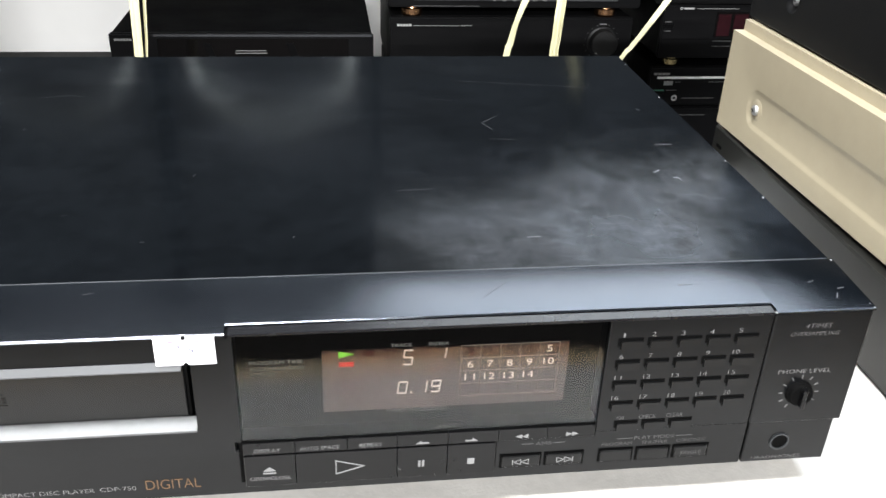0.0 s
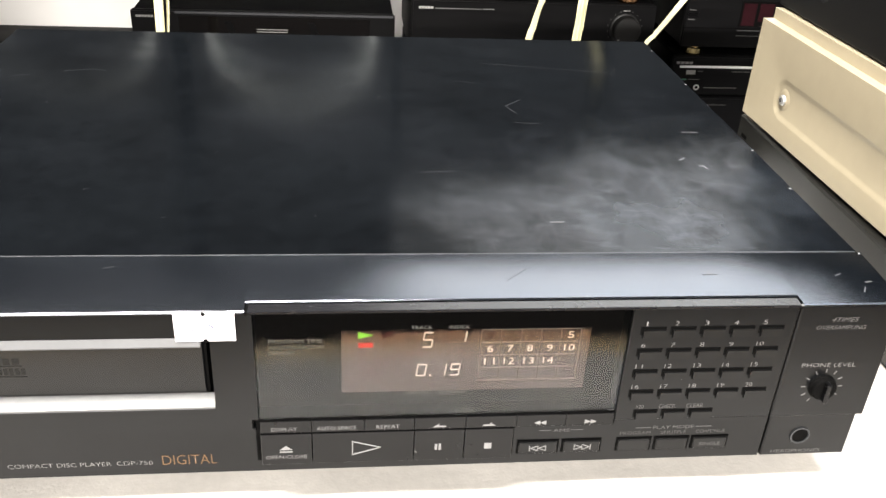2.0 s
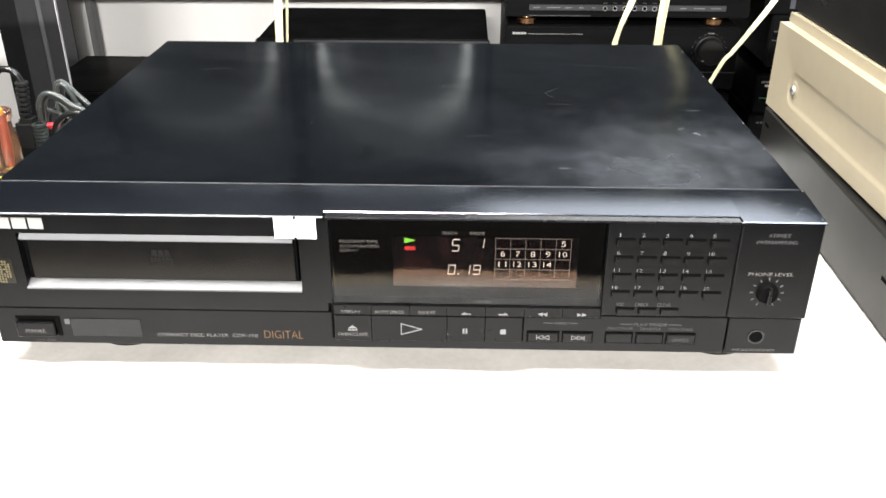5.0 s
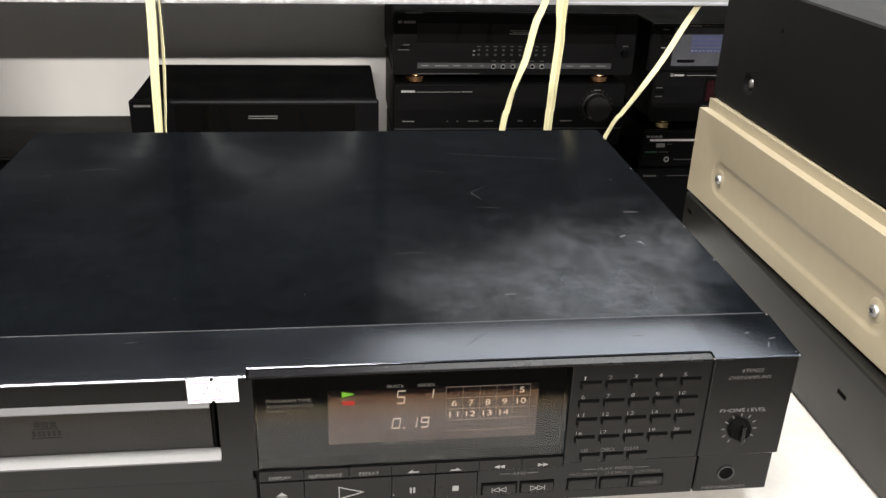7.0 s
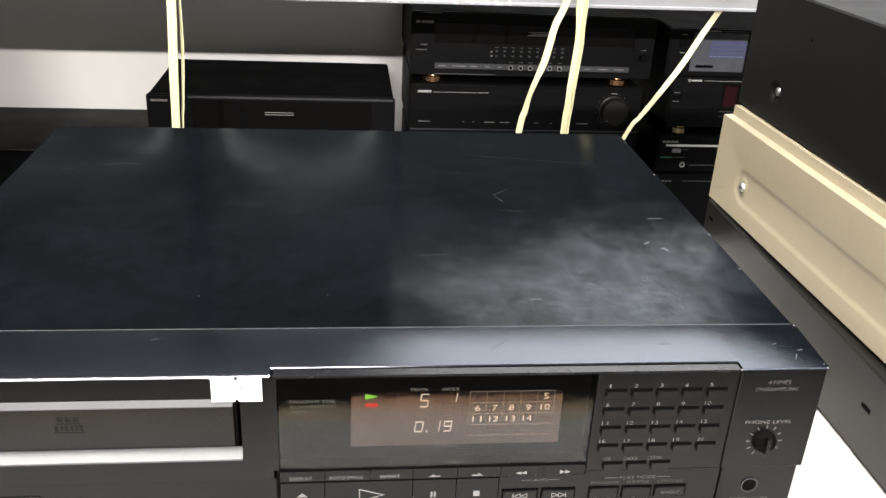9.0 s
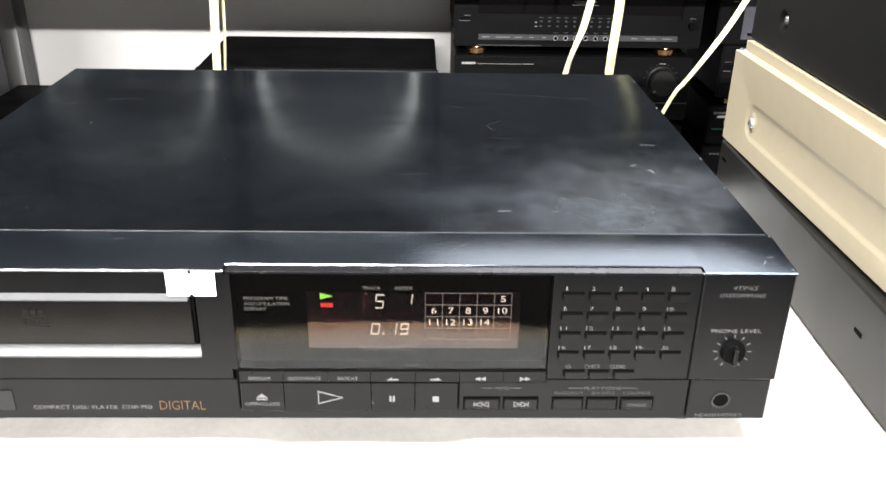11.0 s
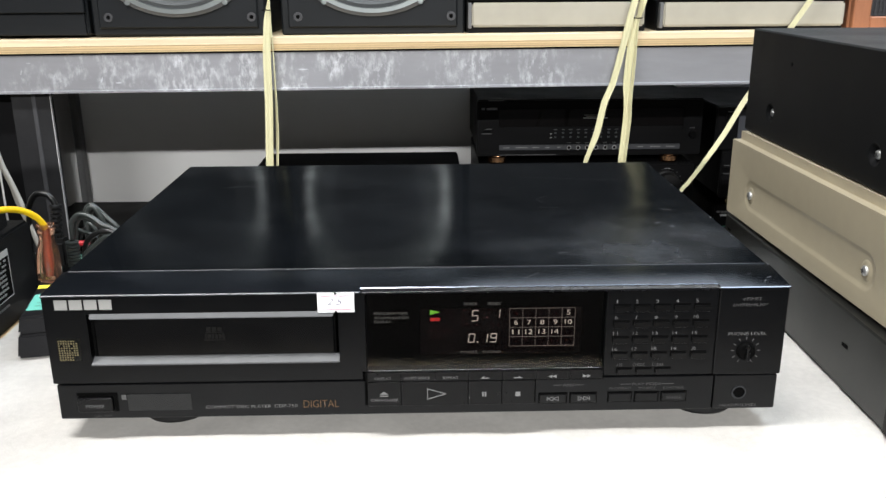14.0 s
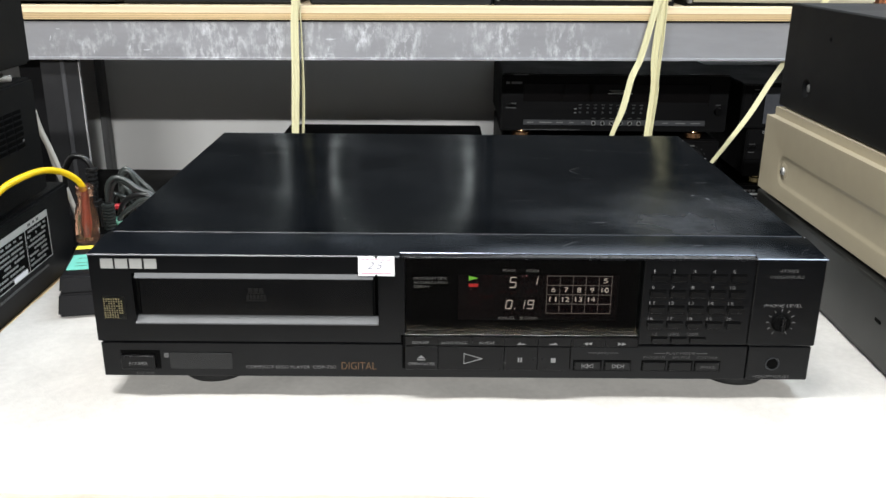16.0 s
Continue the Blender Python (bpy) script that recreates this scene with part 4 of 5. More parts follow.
def hifi_box(name, m, wide, deep, z0, z1, mat, label, lift=0.0, bevel=0.002, fields=None):
    """A separate seen from its side: local x from 0 to wide, y from the rear (0) to the front (-deep)."""
    t = thing(name, m, label, "hi-fi separate")
    case = boxed(0, wide, -deep, 0, z0, z1, min(bevel, 0.0012))
    if bevel > 0.003:
        case = boxed(0, wide, -deep, 0, z0, z1)
        folds = [e for e in case.edges if all(v.co.z > z1 - 0.001 for v in e.verts) and abs(e.verts[0].co.y - e.verts[1].co.y) > 0.1]
        bmesh.ops.bevel(case, geom=folds, offset=bevel, segments=6, affect="EDGES")
    case.normal_update()
    part("case", press_in(case, fields) if fields else case, mat, t)
    part("front_panel", boxed(-0.002, wide + 0.002, -deep - 0.012, -deep, z0, z1, 0.0015), FRONT, t)
    if lift:
        for x in (0.05, wide - 0.05):
            for y in (-0.05, -deep + 0.05):
                part("foot", lathe([(0, 0), (0.018, 0), (0.018, lift + 0.0005), (0, lift + 0.0005)], (x, y, z0 - lift), "z", 20), RUBBER, t)
    return t


lowbox = hifi_box("amplifier", pose(0.2785, 0.297, 0, 0, 0, -0.8), 0.43, 0.307, 0.0005, 0.0525, CASE_SATIN, "black steel hi-fi separate standing directly on the foam")
for y, z in ((-0.012, 0.04), (-0.247, 0.03)):
    part("slot", boxed(-0.0003, 0.001, y - 0.004, y + 0.004, z - 0.0012, z + 0.0012), GAP, lowbox)
beige = hifi_box("tuner", pose(0.2775, 0.2945, 0, 0, 0, 0.9), 0.43, 0.38, 0.0555, 0.1275, BEIGE, "champagne painted hi-fi separate with an embossed side", lift=0.003, bevel=0.007, fields=[(-0.2555, -0.038, 0.069, 0.093, 0.0012, 0.005)])
for y in (-0.049, -0.2435):
    part("screw_seat", lathe([(0.0072, -0.0002), (0.006, 0.0003), (0.004, 0.0004), (0, 0.0004)], (0.0011, y, 0.081), "x", 24), BEIGE, beige)
    screw((-0.0002, y, 0.081), "x", 0.0034, beige)
DIMPLES = [(y - 0.0062, y + 0.0062, 0.1443, 0.1567, 0.0034, 0.0048) for y in (-0.0525, -0.2245)]
blackbox = hifi_box("receiver", pose(0.288, 0.299, 0, 0, 0, 0.3), 0.43, 0.38, 0.1285, 0.215, CASE, "black textured hi-fi separate on top of the stack", lift=0.001, fields=DIMPLES)
for y in (-0.0525, -0.2245):
    screw((0.0024, y, 0.1505), "x", 0.0032, blackbox, STEEL, "steel cross-head screw")
part("rivet", lathe([(0.002, 0), (0.0014, 0.0005), (0, 0.0006)], (0, -0.085, 0.193), "x", 12), CASE_GLOSS, blackbox)


# ---- the stack on the table's other side, its side wall facing the player ----
def left_box(name, z0, z1, rear, label, deep=0.33, behind=0.0):
    t = thing(name, pose(-0.323, rear, 0, 0, 0, 0.6), label, "hi-fi separate")
    part("case", boxed(-0.43, 0, -deep, behind, z0, z1, 0.002, 2), CASE, t)
    part("front_panel", boxed(-0.432, 0.002, -deep - 0.012, -deep, z0, z1, 0.0015), FRONT, t)
    return t


lab = left_box("cassette_deck", 0.0, 0.0726, 0.204, "black separate with a printed rating label, on the wooden table", behind=0.036)
for c in lab.children:
    c.location.z = -0.0038
plate = part("rating_label", boxed(0, 0.0006, -0.155, -0.0095, 0.0195, 0.059, 0.0002), GAP, lab, "black label with a white border and print")
bm = bmesh.new()
for y0, y1, z0, z1 in ((-0.154, -0.0105, 0.0533, 0.0585), (-0.154, -0.0105, 0.0203, 0.0209), (-0.154, -0.1533, 0.0205, 0.058), (-0.0111, -0.0105, 0.0205, 0.058), (-0.0519, -0.0513, 0.0205, 0.0535)):
    box(bm, 0.0005, 0.0008, y0, y1, z0, z1)
part("label_border", bm, RACK_PRINT_WHITE, plate)
bm = bmesh.new()
rl = random.Random(8)
for a, b in ((-0.15, -0.055), (-0.049, -0.014)):
    for row in range(8):
        y = a
        z = 0.0506 - row * 0.0037
        while y < b - 0.004:
            w = rl.uniform(0.0012, 0.0046)
            if rl.random() < 0.82:
                box(bm, 0.0005, 0.0008, y, min(b, y + w), z - 0.0008, z + 0.0008)
            y += w + 0.0009
part("print_bar", bm, RACK_PRINT, plate)
for y0, y1 in ((-0.123, -0.096), (-0.046, -0.041), (-0.038, -0.034), (-0.031, -0.027)):
    part("print_bar", boxed(0.0007, 0.0009, y0, y1, 0.0549, 0.0568), GREY_STEEL, plate)
part("serial_patch", boxed(0.0006, 0.001, -0.078, -0.056, 0.0212, 0.0248), PAPER, plate)
bm = bmesh.new()
y = -0.15
while y < -0.02:
    w = rl.uniform(0.0012, 0.004)
    box(bm, 0, 0.0004, y, y + w, 0.0137, 0.0156)
    y += w + 0.0012
part("print_bar", bm, RACK_PRINT_DIM, lab)
part("screw", lathe([(0.0022, 0), (0.0018, 0.001), (0, 0.0012)], (0, -0.0306, 0.065), "x", 12), GREY_STEEL, lab)
vent = left_box("equaliser", 0.0725, 0.1607, 0.204, "black separate with slotted vents in its side")
for x, y in ((-0.05, -0.05), (-0.38, -0.05), (-0.05, -0.28), (-0.38, -0.28)):
    part("foot", boxed(x - 0.012, x + 0.012, y - 0.012, y + 0.012, 0.0686, 0.073), RUBBER, vent)
for row in range(7):
    for col in range(9):
        y1 = -0.0285 - col * 0.0145
        z = 0.1128 + row * 0.00425
        part("vent_slot", boxed(-0.0002, 0.0004, y1 - 0.0125, y1, z, z + 0.0027), GAP, vent)
        part("louvre", boxed(0, 0.0009, y1 - 0.0125, y1, z - 0.0009, z - 0.0001), CASE, vent)
part("paint_chip", boxed(0, 0.0005, -0.0315, -0.029, 0.1166, 0.119), PRINT_WHITE, vent)
top = left_box("turntable_amplifier", 0.1707, 0.255, 0.205, "plain black separate on top of the stack")
for x, y in ((-0.045, -0.055), (-0.385, -0.285), (-0.045, -0.285), (-0.385, -0.055)):
    part("foot", boxed(x - 0.015, x + 0.015, y - 0.015, y + 0.015, 0.1605, 0.1709), RUBBER, top)


# ---- power block, plug and cables beside the player ----
block = thing("power_block", pose(-0.2836, 0.116, 0, 0, 0, 12), "black plastic power block with a teal label, on the foam", "power block")
for shell, z0, z1, low, high in (("lower_shell", 0.0002, 0.0176, 0.0045, 0.0022), ("upper_shell", 0.0181, 0.0311, 0.0021, 0.0)):
    bm = boxed(0, 0.06, 0, 0.098, z0, z1, 0.0016, 2)
    for v in bm.verts:
        flare = low + (high - low) * (v.co.z - z0) / (z1 - z0)
        v.co.x -= flare * (1 - v.co.x / 0.06)
        v.co.y -= 0.5 * flare * (1 - v.co.y / 0.098)
    part(shell, bm, DUSTY, block)
part("label", boxed(0.0022, 0.03, 0.0125, 0.046, 0.0311, 0.0313), TEAL, block, "teal printed label")
for y0, y1, x1 in ((0.02, 0.0215, 0.02), (0.0265, 0.028, 0.016), (0.037, 0.0385, 0.018)):
    part("print_bar", boxed(0.007, x1, y0, y1, 0.0313, 0.0314), GREEN_PLASTIC, block)
part("label", boxed(0.001, 0.016, 0.06, 0.0675, 0.0311, 0.0313), YELLOW_LABEL, block, "yellow label")
plug = thing("mains_plug", pose(-0.2935, 0.1965, 0.0312, 0, 3, 0), "clear amber mains plug standing in the power block", "plug")
part("body", lathe([(0.0, 0.0), (0.0084, 0.0), (0.0092, 0.002), (0.0092, 0.008), (0.0086, 0.022), (0.0076, 0.0275), (0.0059, 0.0315), (0.0057, 0.0375), (0.0067, 0.0395), (0.007, 0.045), (0.0062, 0.046), (0.0, 0.046)], (0, 0, 0), "z", 24), AMBER, plug, "clear amber shell")
part("core", lathe([(0, 0.004), (0.0016, 0.004), (0.0026, 0.016), (0.0022, 0.028), (0.0018, 0.043), (0, 0.0445)], (0, 0, 0), "z", 14), AMBER_CORE, plug, "red inner core")
yellow = tagged(part("yellow_cable", tube([(-0.291, 0.1955, 0.0745), (-0.2938, 0.19, 0.0837), (-0.2996, 0.18, 0.092), (-0.3054, 0.165, 0.097), (-0.3103, 0.148, 0.0979), (-0.317, 0.12, 0.0945), (-0.319, 0.085, 0.082), (-0.317, 0.035, 0.052), (-0.315, -0.025, 0.02), (-0.314, -0.085, 0.0035), (-0.312, -0.12, -0.0015), (-0.311, -0.128, -0.06)], 0.0025, 16), YELLOW),
                "thick yellow mains cable leaving the amber plug", "cable")
whites = thing("white_cable_pair", pose(0, 0, 0), "two white cables hanging behind the stack", "cable")
part("cable", tube([(-0.3705, 0.3, 0.118), (-0.3673, 0.3, 0.1025), (-0.3608, 0.3, 0.0836), (-0.3553, 0.3, 0.065), (-0.3501, 0.3, 0.0428), (-0.3442, 0.3, 0.0202), (-0.342, 0.3, 0.002)], 0.0022, 16), WHITE_CABLE, whites)
part("cable", tube([(-0.372, 0.304, 0.106), (-0.3639, 0.304, 0.0836), (-0.3608, 0.304, 0.0691), (-0.357, 0.304, 0.056), (-0.3525, 0.304, 0.043), (-0.3475, 0.304, 0.022), (-0.3455, 0.304, 0.004)], 0.0022, 16), WHITE_CABLE, whites)
stub = thing("white_cable_stub", pose(0, 0, 0), "short bundle of white cable ends between two separates", "cable")
for o in range(3):
    part("cable", tube([(-0.352 - o * 0.006, 0.145, 0.1632 + o * 0.0012), (-0.338 - o * 0.006, 0.163, 0.1634 + o * 0.0012), (-0.327 - o * 0.005, 0.177, 0.1632 + o * 0.0012)], 0.0025, 16), WHITE_CABLE, stub)
relief = thing("black_plug_lead", pose(0, 0, 0), "black lead with a ribbed strain relief", "cable")
part("lead", tube([(-0.352, 0.3, 0.03), (-0.351, 0.3, 0.056), (-0.3475, 0.299, 0.0675), (-0.3406, 0.298, 0.0758), (-0.3305, 0.297, 0.0753), (-0.3253, 0.297, 0.068), (-0.324, 0.297, 0.058), (-0.326, 0.297, 0.02)], 0.0026, 16), BLACK_CABLE, relief)
bm = bmesh.new()
for k in range(7):
    lathe([(0.0028, 0), (0.0052, 0.0006), (0.0052, 0.0026), (0.0028, 0.0032)], (-0.3245 - 0.0004 * k, 0.297, 0.0635 - k * 0.0042), "z", 14, bm)
part("strain_relief", bm, RUBBER, relief)
part("plug_body", boxed(-0.335, -0.316, 0.288, 0.306, -0.0005, 0.036, 0.004, 2), RUBBER, relief)
strip_box = thing("socket_strip", pose(0, 0, 0), "black socket strip lying behind the stack", "socket strip")
part("housing", boxed(-0.46, -0.2975, 0.232, 0.331, -0.004, 0.012, 0.003, 2), GAP, strip_box)
bundle = thing("cable_bundle", pose(0.0015, 0, -0.0028), "coiled bundle of grey and black cables lying behind the player", "cable")
for mat_k, r, pts in (
    (GREY_CABLE, 0.0024, [(-0.312, 0.285, 0.023), (-0.31, 0.285, 0.039), (-0.309, 0.285, 0.055), (-0.302, 0.285, 0.063), (-0.292, 0.285, 0.061), (-0.283, 0.285, 0.054), (-0.27, 0.285, 0.047), (-0.262, 0.285, 0.031)]),
    (GREY_CABLE, 0.0024, [(-0.312, 0.29, 0.022), (-0.31, 0.29, 0.038), (-0.308, 0.29, 0.051), (-0.303, 0.29, 0.059), (-0.294, 0.29, 0.057), (-0.285, 0.29, 0.05), (-0.274, 0.29, 0.044), (-0.266, 0.29, 0.028)]),
    (GREY_CABLE, 0.0022, [(-0.306, 0.312, 0.02), (-0.307, 0.312, 0.04), (-0.306, 0.312, 0.059), (-0.301, 0.312, 0.065), (-0.295, 0.312, 0.061), (-0.287, 0.312, 0.052), (-0.279, 0.312, 0.043), (-0.271, 0.312, 0.027)]),
    (GREY_CABLE, 0.0022, [(-0.301, 0.307, 0.022), (-0.301, 0.307, 0.043), (-0.302, 0.307, 0.06), (-0.297, 0.307, 0.064), (-0.292, 0.307, 0.057), (-0.288, 0.307, 0.047), (-0.282, 0.307, 0.038), (-0.277, 0.307, 0.023)]),
    (BLACK_CABLE, 0.0024, [(-0.298, 0.276, 0.026), (-0.295, 0.276, 0.039), (-0.289, 0.276, 0.046), (-0.28, 0.276, 0.05), (-0.27, 0.276, 0.049), (-0.262, 0.276, 0.041)]),
    (GREY_CABLE, 0.002, [(-0.301, 0.268, 0.023), (-0.29, 0.268, 0.036), (-0.282, 0.268, 0.042), (-0.275, 0.268, 0.047), (-0.266, 0.268, 0.048), (-0.259, 0.268, 0.04)]),
    (GREY_CABLE, 0.0018, [(-0.313, 0.296, 0.045), (-0.309, 0.296, 0.046), (-0.304, 0.296, 0.044), (-0.298, 0.296, 0.042), (-0.292, 0.296, 0.036), (-0.286, 0.296, 0.027)]),
    (GREY_CABLE, 0.002, [(-0.295, 0.3, 0.026), (-0.294, 0.3, 0.042), (-0.298, 0.3, 0.05), (-0.301, 0.3, 0.049), (-0.3, 0.3, 0.038), (-0.295, 0.3, 0.022)]),
    (BLACK_CABLE, 0.0022, [(-0.302, 0.318, 0.015), (-0.299, 0.318, 0.026), (-0.299, 0.318, 0.039), (-0.3, 0.318, 0.053), (-0.297, 0.318, 0.057), (-0.288, 0.318, 0.046), (-0.28, 0.318, 0.026)]),
    (GREY_CABLE, 0.0018, [(-0.288, 0.3, 0.024), (-0.288, 0.3, 0.036), (-0.286, 0.3, 0.045), (-0.283, 0.3, 0.049), (-0.282, 0.3, 0.041), (-0.277, 0.3, 0.027)]),
    (BLACK_CABLE, 0.002, [(-0.317, 0.302, 0.016), (-0.312, 0.302, 0.031), (-0.307, 0.302, 0.043), (-0.296, 0.302, 0.046), (-0.286, 0.302, 0.043), (-0.275, 0.302, 0.027)]),
    (GREY_CABLE, 0.002, [(-0.3, 0.272, 0.024), (-0.294, 0.272, 0.032), (-0.286, 0.272, 0.039), (-0.279, 0.272, 0.043), (-0.271, 0.272, 0.044), (-0.264, 0.272, 0.035)]),
):
    part("loop", tube(pts, r, 16), mat_k, bundle)
part("cable_tie", tube([(-0.3, 0.268, 0.03), (-0.288, 0.269, 0.02), (-0.282, 0.272, 0.012)], 0.003, 16), GREEN_PLASTIC, bundle, "green cable tie")
part("red_connector", boxed(-0.3045, -0.2940, 0.277, 0.283, 0.0360, 0.0400, 0.0008), RED_PLASTIC, bundle, "small red connector")
bm = bmesh.new()
for k in range(8):
    lathe([(0.003, 0), (0.0055, 0.0005), (0.0055, 0.0024), (0.003, 0.003)], (-0.3025, 0.265, 0.0220 + k * 0.0029), "z", 14, bm)
part("strain_relief", bm, GREY_CABLE, bundle, "ribbed grey strain relief")

# ---- rack behind the table ----
rack = thing("shelving_rack", pose(0, 0, -0.75), "scuffed galvanised steel rack with plywood shelves", "rack")
RZ = 0.75


def tilted(bm, deg=-0.35):
    bmesh.ops.transform(bm, matrix=Matrix.Translation((0, 0.97, RZ + 0.115)) @ pose(0, 0, 0, 0, deg, 0) @ Matrix.Translation((0, -0.97, -RZ - 0.115)), verts=bm.verts)
    return bm


Z = RZ
beam = prism([(0.966, Z + 0.0825), (0.966, Z + 0.142), (1.0, Z + 0.142), (1.0, Z + 0.1385), (0.97, Z + 0.1385), (0.97, Z + 0.0865), (1.0, Z + 0.0865), (1.0, Z + 0.0825)], -1.5, 1.7)
beam_ob = part("beam", tilted(beam), ZINC, rack, "scuffed galvanised steel beam")
part("beam_edge", tilted(prism([(0.9635, Z + 0.0825), (0.9635, Z + 0.0855), (0.966, Z + 0.087), (0.966, Z + 0.0825)], -1.5, 1.7)), ZINC, beam_ob)
rs = random.Random(21)
for k in range(14):
    spot = rs.choice([(-0.55, 0.12), (-0.42, 0.1), (-0.15, 0.1), (-0.05, 0.12), (0.12, 0.08), (-0.62, 0.1), (0.05, 0.15)])
    x, z = rs.gauss(*spot), RZ + rs.uniform(0.09, 0.135)
    if -0.75 < x < 0.26:
        flat = rs.random() < 0.4
        w, h = (rs.uniform(0.004, 0.03), rs.uniform(0.0008, 0.003)) if flat else (rs.uniform(0.0007, 0.003), rs.uniform(0.004, 0.02))
        h = min(h, 2 * (RZ + 0.1385 - z), 2 * (z - RZ - 0.0865))
        if h < 0.0004:
            continue
        pts = [(x + 0.5 * w * math.cos(a) * rs.uniform(0.5, 1) + (0.15 * h * math.sin(a)), z + 0.5 * h * math.sin(a) * rs.uniform(0.6, 1)) for a in [i * math.tau / 9 for i in range(9)]]
        part("scuff_mark", tilted(flat_shape(pts, 0.96585, 0.0002)), SCUFF, beam_ob)
bm = tilted(boxed(-1.5, 1.7, 0.962, 1.52, RZ + 0.1455, RZ + 0.167, 0.0012))
board = part("shelf_board", bm, PLY, rack, "pale plywood shelf board")
part("ply_layer", tilted(boxed(-1.5, 1.7, 0.9611, 0.9622, RZ + 0.1458, RZ + 0.1558)), PLY_LAYER, board, "darker yellow ply layers of the edge")
for z, h in ((0.1478, 0.0011), (0.1514, 0.0006), (0.1552, 0.0011)):
    part("ply_line", tilted(boxed(-1.5, 1.7, 0.9606, 0.9618, RZ + z, RZ + z + h)), PLY_EDGE, board)
# black strip put in for the shade between board and beam
part("board_shade_strip", tilted(boxed(-1.5, 1.7, 0.972, 1.0, RZ + 0.1421, RZ + 0.1454)), GAP, rack)
part("shelf_board", boxed(-1.5, 1.7, 0.97, 1.53, RZ - 0.446, RZ - 0.416), GREY_STEEL, rack, "dark lower shelf")
part("under_sheet", tilted(boxed(-1.5, 1.7, 1.002, 1.52, RZ + 0.136, RZ + 0.1384)), GREY_STEEL, rack, "dark steel sheet under the board")
for x0, x1 in ((-0.664, -0.6055), (1.32, 1.37)):
    post = bmesh.new()
    box(post, x0, x1, 0.985, 0.989, 0, RZ + 0.081)
    box(post, x0 - 0.004, x0, 0.985, 1.03, 0, RZ + 0.081)
    flange = part("post", post, POST_PAINT, rack)
    part("post_edge", boxed(x1, x1 + 0.0014, 0.9845, 0.9895, 0, RZ + 0.081), PALE_STEEL, flange, "bare bright edge")
    part("post_rib", boxed(x0 + 0.029, x0 + 0.036, 0.9835, 0.986, 0, RZ + 0.081, 0.0006), GREY_STEEL, flange)
part("post", boxed(-0.72, -0.669, 1.02, 1.024, 0, RZ + 0.081), BLACK_STEEL, rack)
post = bmesh.new()
box(post, -0.885, -0.803, 1.47, 1.474, 0, RZ + 0.1355)
box(post, -0.885, -0.881, 1.474, 1.52, 0, RZ + 0.1355)
part("post", post, GREY_STEEL, rack, "dark grey rear post")
part("post", boxed(-0.792, -0.776, 1.525, 1.556, 0, RZ + 0.1355, 0.004), GREY_RING, rack, "narrow grey rear upright")


# ---- separates on the rack's lower shelf ----
def separate(name, x0, x1, y0, deep, z0, z1, label, mat=CASE_GLOSS, lip=0.0):
    t = thing(name, pose(x0, y0, z0), label, "hi-fi separate", "separates on the rack")
    w, h = x1 - x0, z1 - z0
    part("case", boxed(0.003, w - 0.003, 0.012, deep, 0, h, 0.002, 2), mat, t)
    part("front_panel", boxed(0, w, 0, 0.012, -0.001, h - lip, 0.0025, 2), FRONT, t)
    return t, w, h


def ring_feet(t, xs, y, r, h, mat, label):
    for x in xs:
        part("foot", lathe([(0, -h), (r * 0.9, -h), (r, -h * 0.8), (r, -h * 0.3), (r * 0.75, -h * 0.2), (r * 0.7, 0), (0, 0)], (x, y, 0), "z", 26), mat, t, label)


YF = 1.235
# receiver with the key strip
rec, w, h = separate("receiver", 0.1095, 0.5535, YF, 0.32, -0.085, 0.0255, "black surround receiver on copper-ringed feet, on the rack")
part("window", boxed(0.0423, 0.405, -0.0008, 0.002, 0.057, 0.092), FRONT_GLASS, rec)
part("window_seam", boxed(0.0423, 0.405, -0.001, 0.001, 0.0915, 0.0925), GAP, rec)
part("window_seam", boxed(0.405, 0.4062, -0.001, 0.001, 0.05, 0.0925), GAP, rec)
for x0, x1 in ((0.0085, 0.0155), (0.0185, 0.0394)):
    part("badge", boxed(x0, x1, -0.001, 0, 0.0905, 0.0948), RACK_PRINT, rec, "pale maker's mark")
strip = part("key_strip", boxed(0.0441, 0.4015, -0.0016, 0.001, 0.0112, 0.0212, 0.0004), FRONT_STRIP, rec)
for x, long in ((0.051, 0.013), (0.076, 0.024), (0.109, 0.013), (0.135, 0.008), (0.158, 0.007), (0.318, 0.011), (0.343, 0.02), (0.374, 0.018)):
    part("print_bar", boxed(x, x + long, -0.0018, -0.0016, 0.0155, 0.0168), RACK_PRINT, strip)
for k in range(6):
    x = 0.182 + 0.0179 * k
    part("ring_key", lathe([(0.0031, 0.0002), (0.0033, 0.0012), (0.0041, 0.0012), (0.0043, 0.0002)], (x, -0.0016, 0.0152), "y", 20), RACK_PRINT_WHITE, strip, "pale ring round a small key")
    part("key_centre", lathe([(0, 0.0009), (0.0031, 0.0009), (0.0031, 0)], (x, -0.0016, 0.0152), "y", 16), GAP, strip)
    part("print_bar", boxed(x - 0.004, x + 0.004, -0.0003, 0, 0.0242, 0.0252), RACK_PRINT_DIM, rec)
for k in range(9):
    x = 0.1544 + 0.015 * k
    part("print_bar", boxed(x - 0.0035, x + 0.0035, -0.0003, 0, 0.0503, 0.0515), RACK_PRINT_DIM, rec)
    for z in (0.0445, 0.036):
        part("small_key", boxed(x - 0.002, x + 0.002, -0.0015, 0, z - 0.0014, z + 0.0014), FRONT_STRIP, rec)
for z in (0.0427, 0.0356):
    part("print_bar", boxed(0.1435, 0.1475, -0.0003, 0, z - 0.001, z + 0.001), RACK_PRINT, rec)
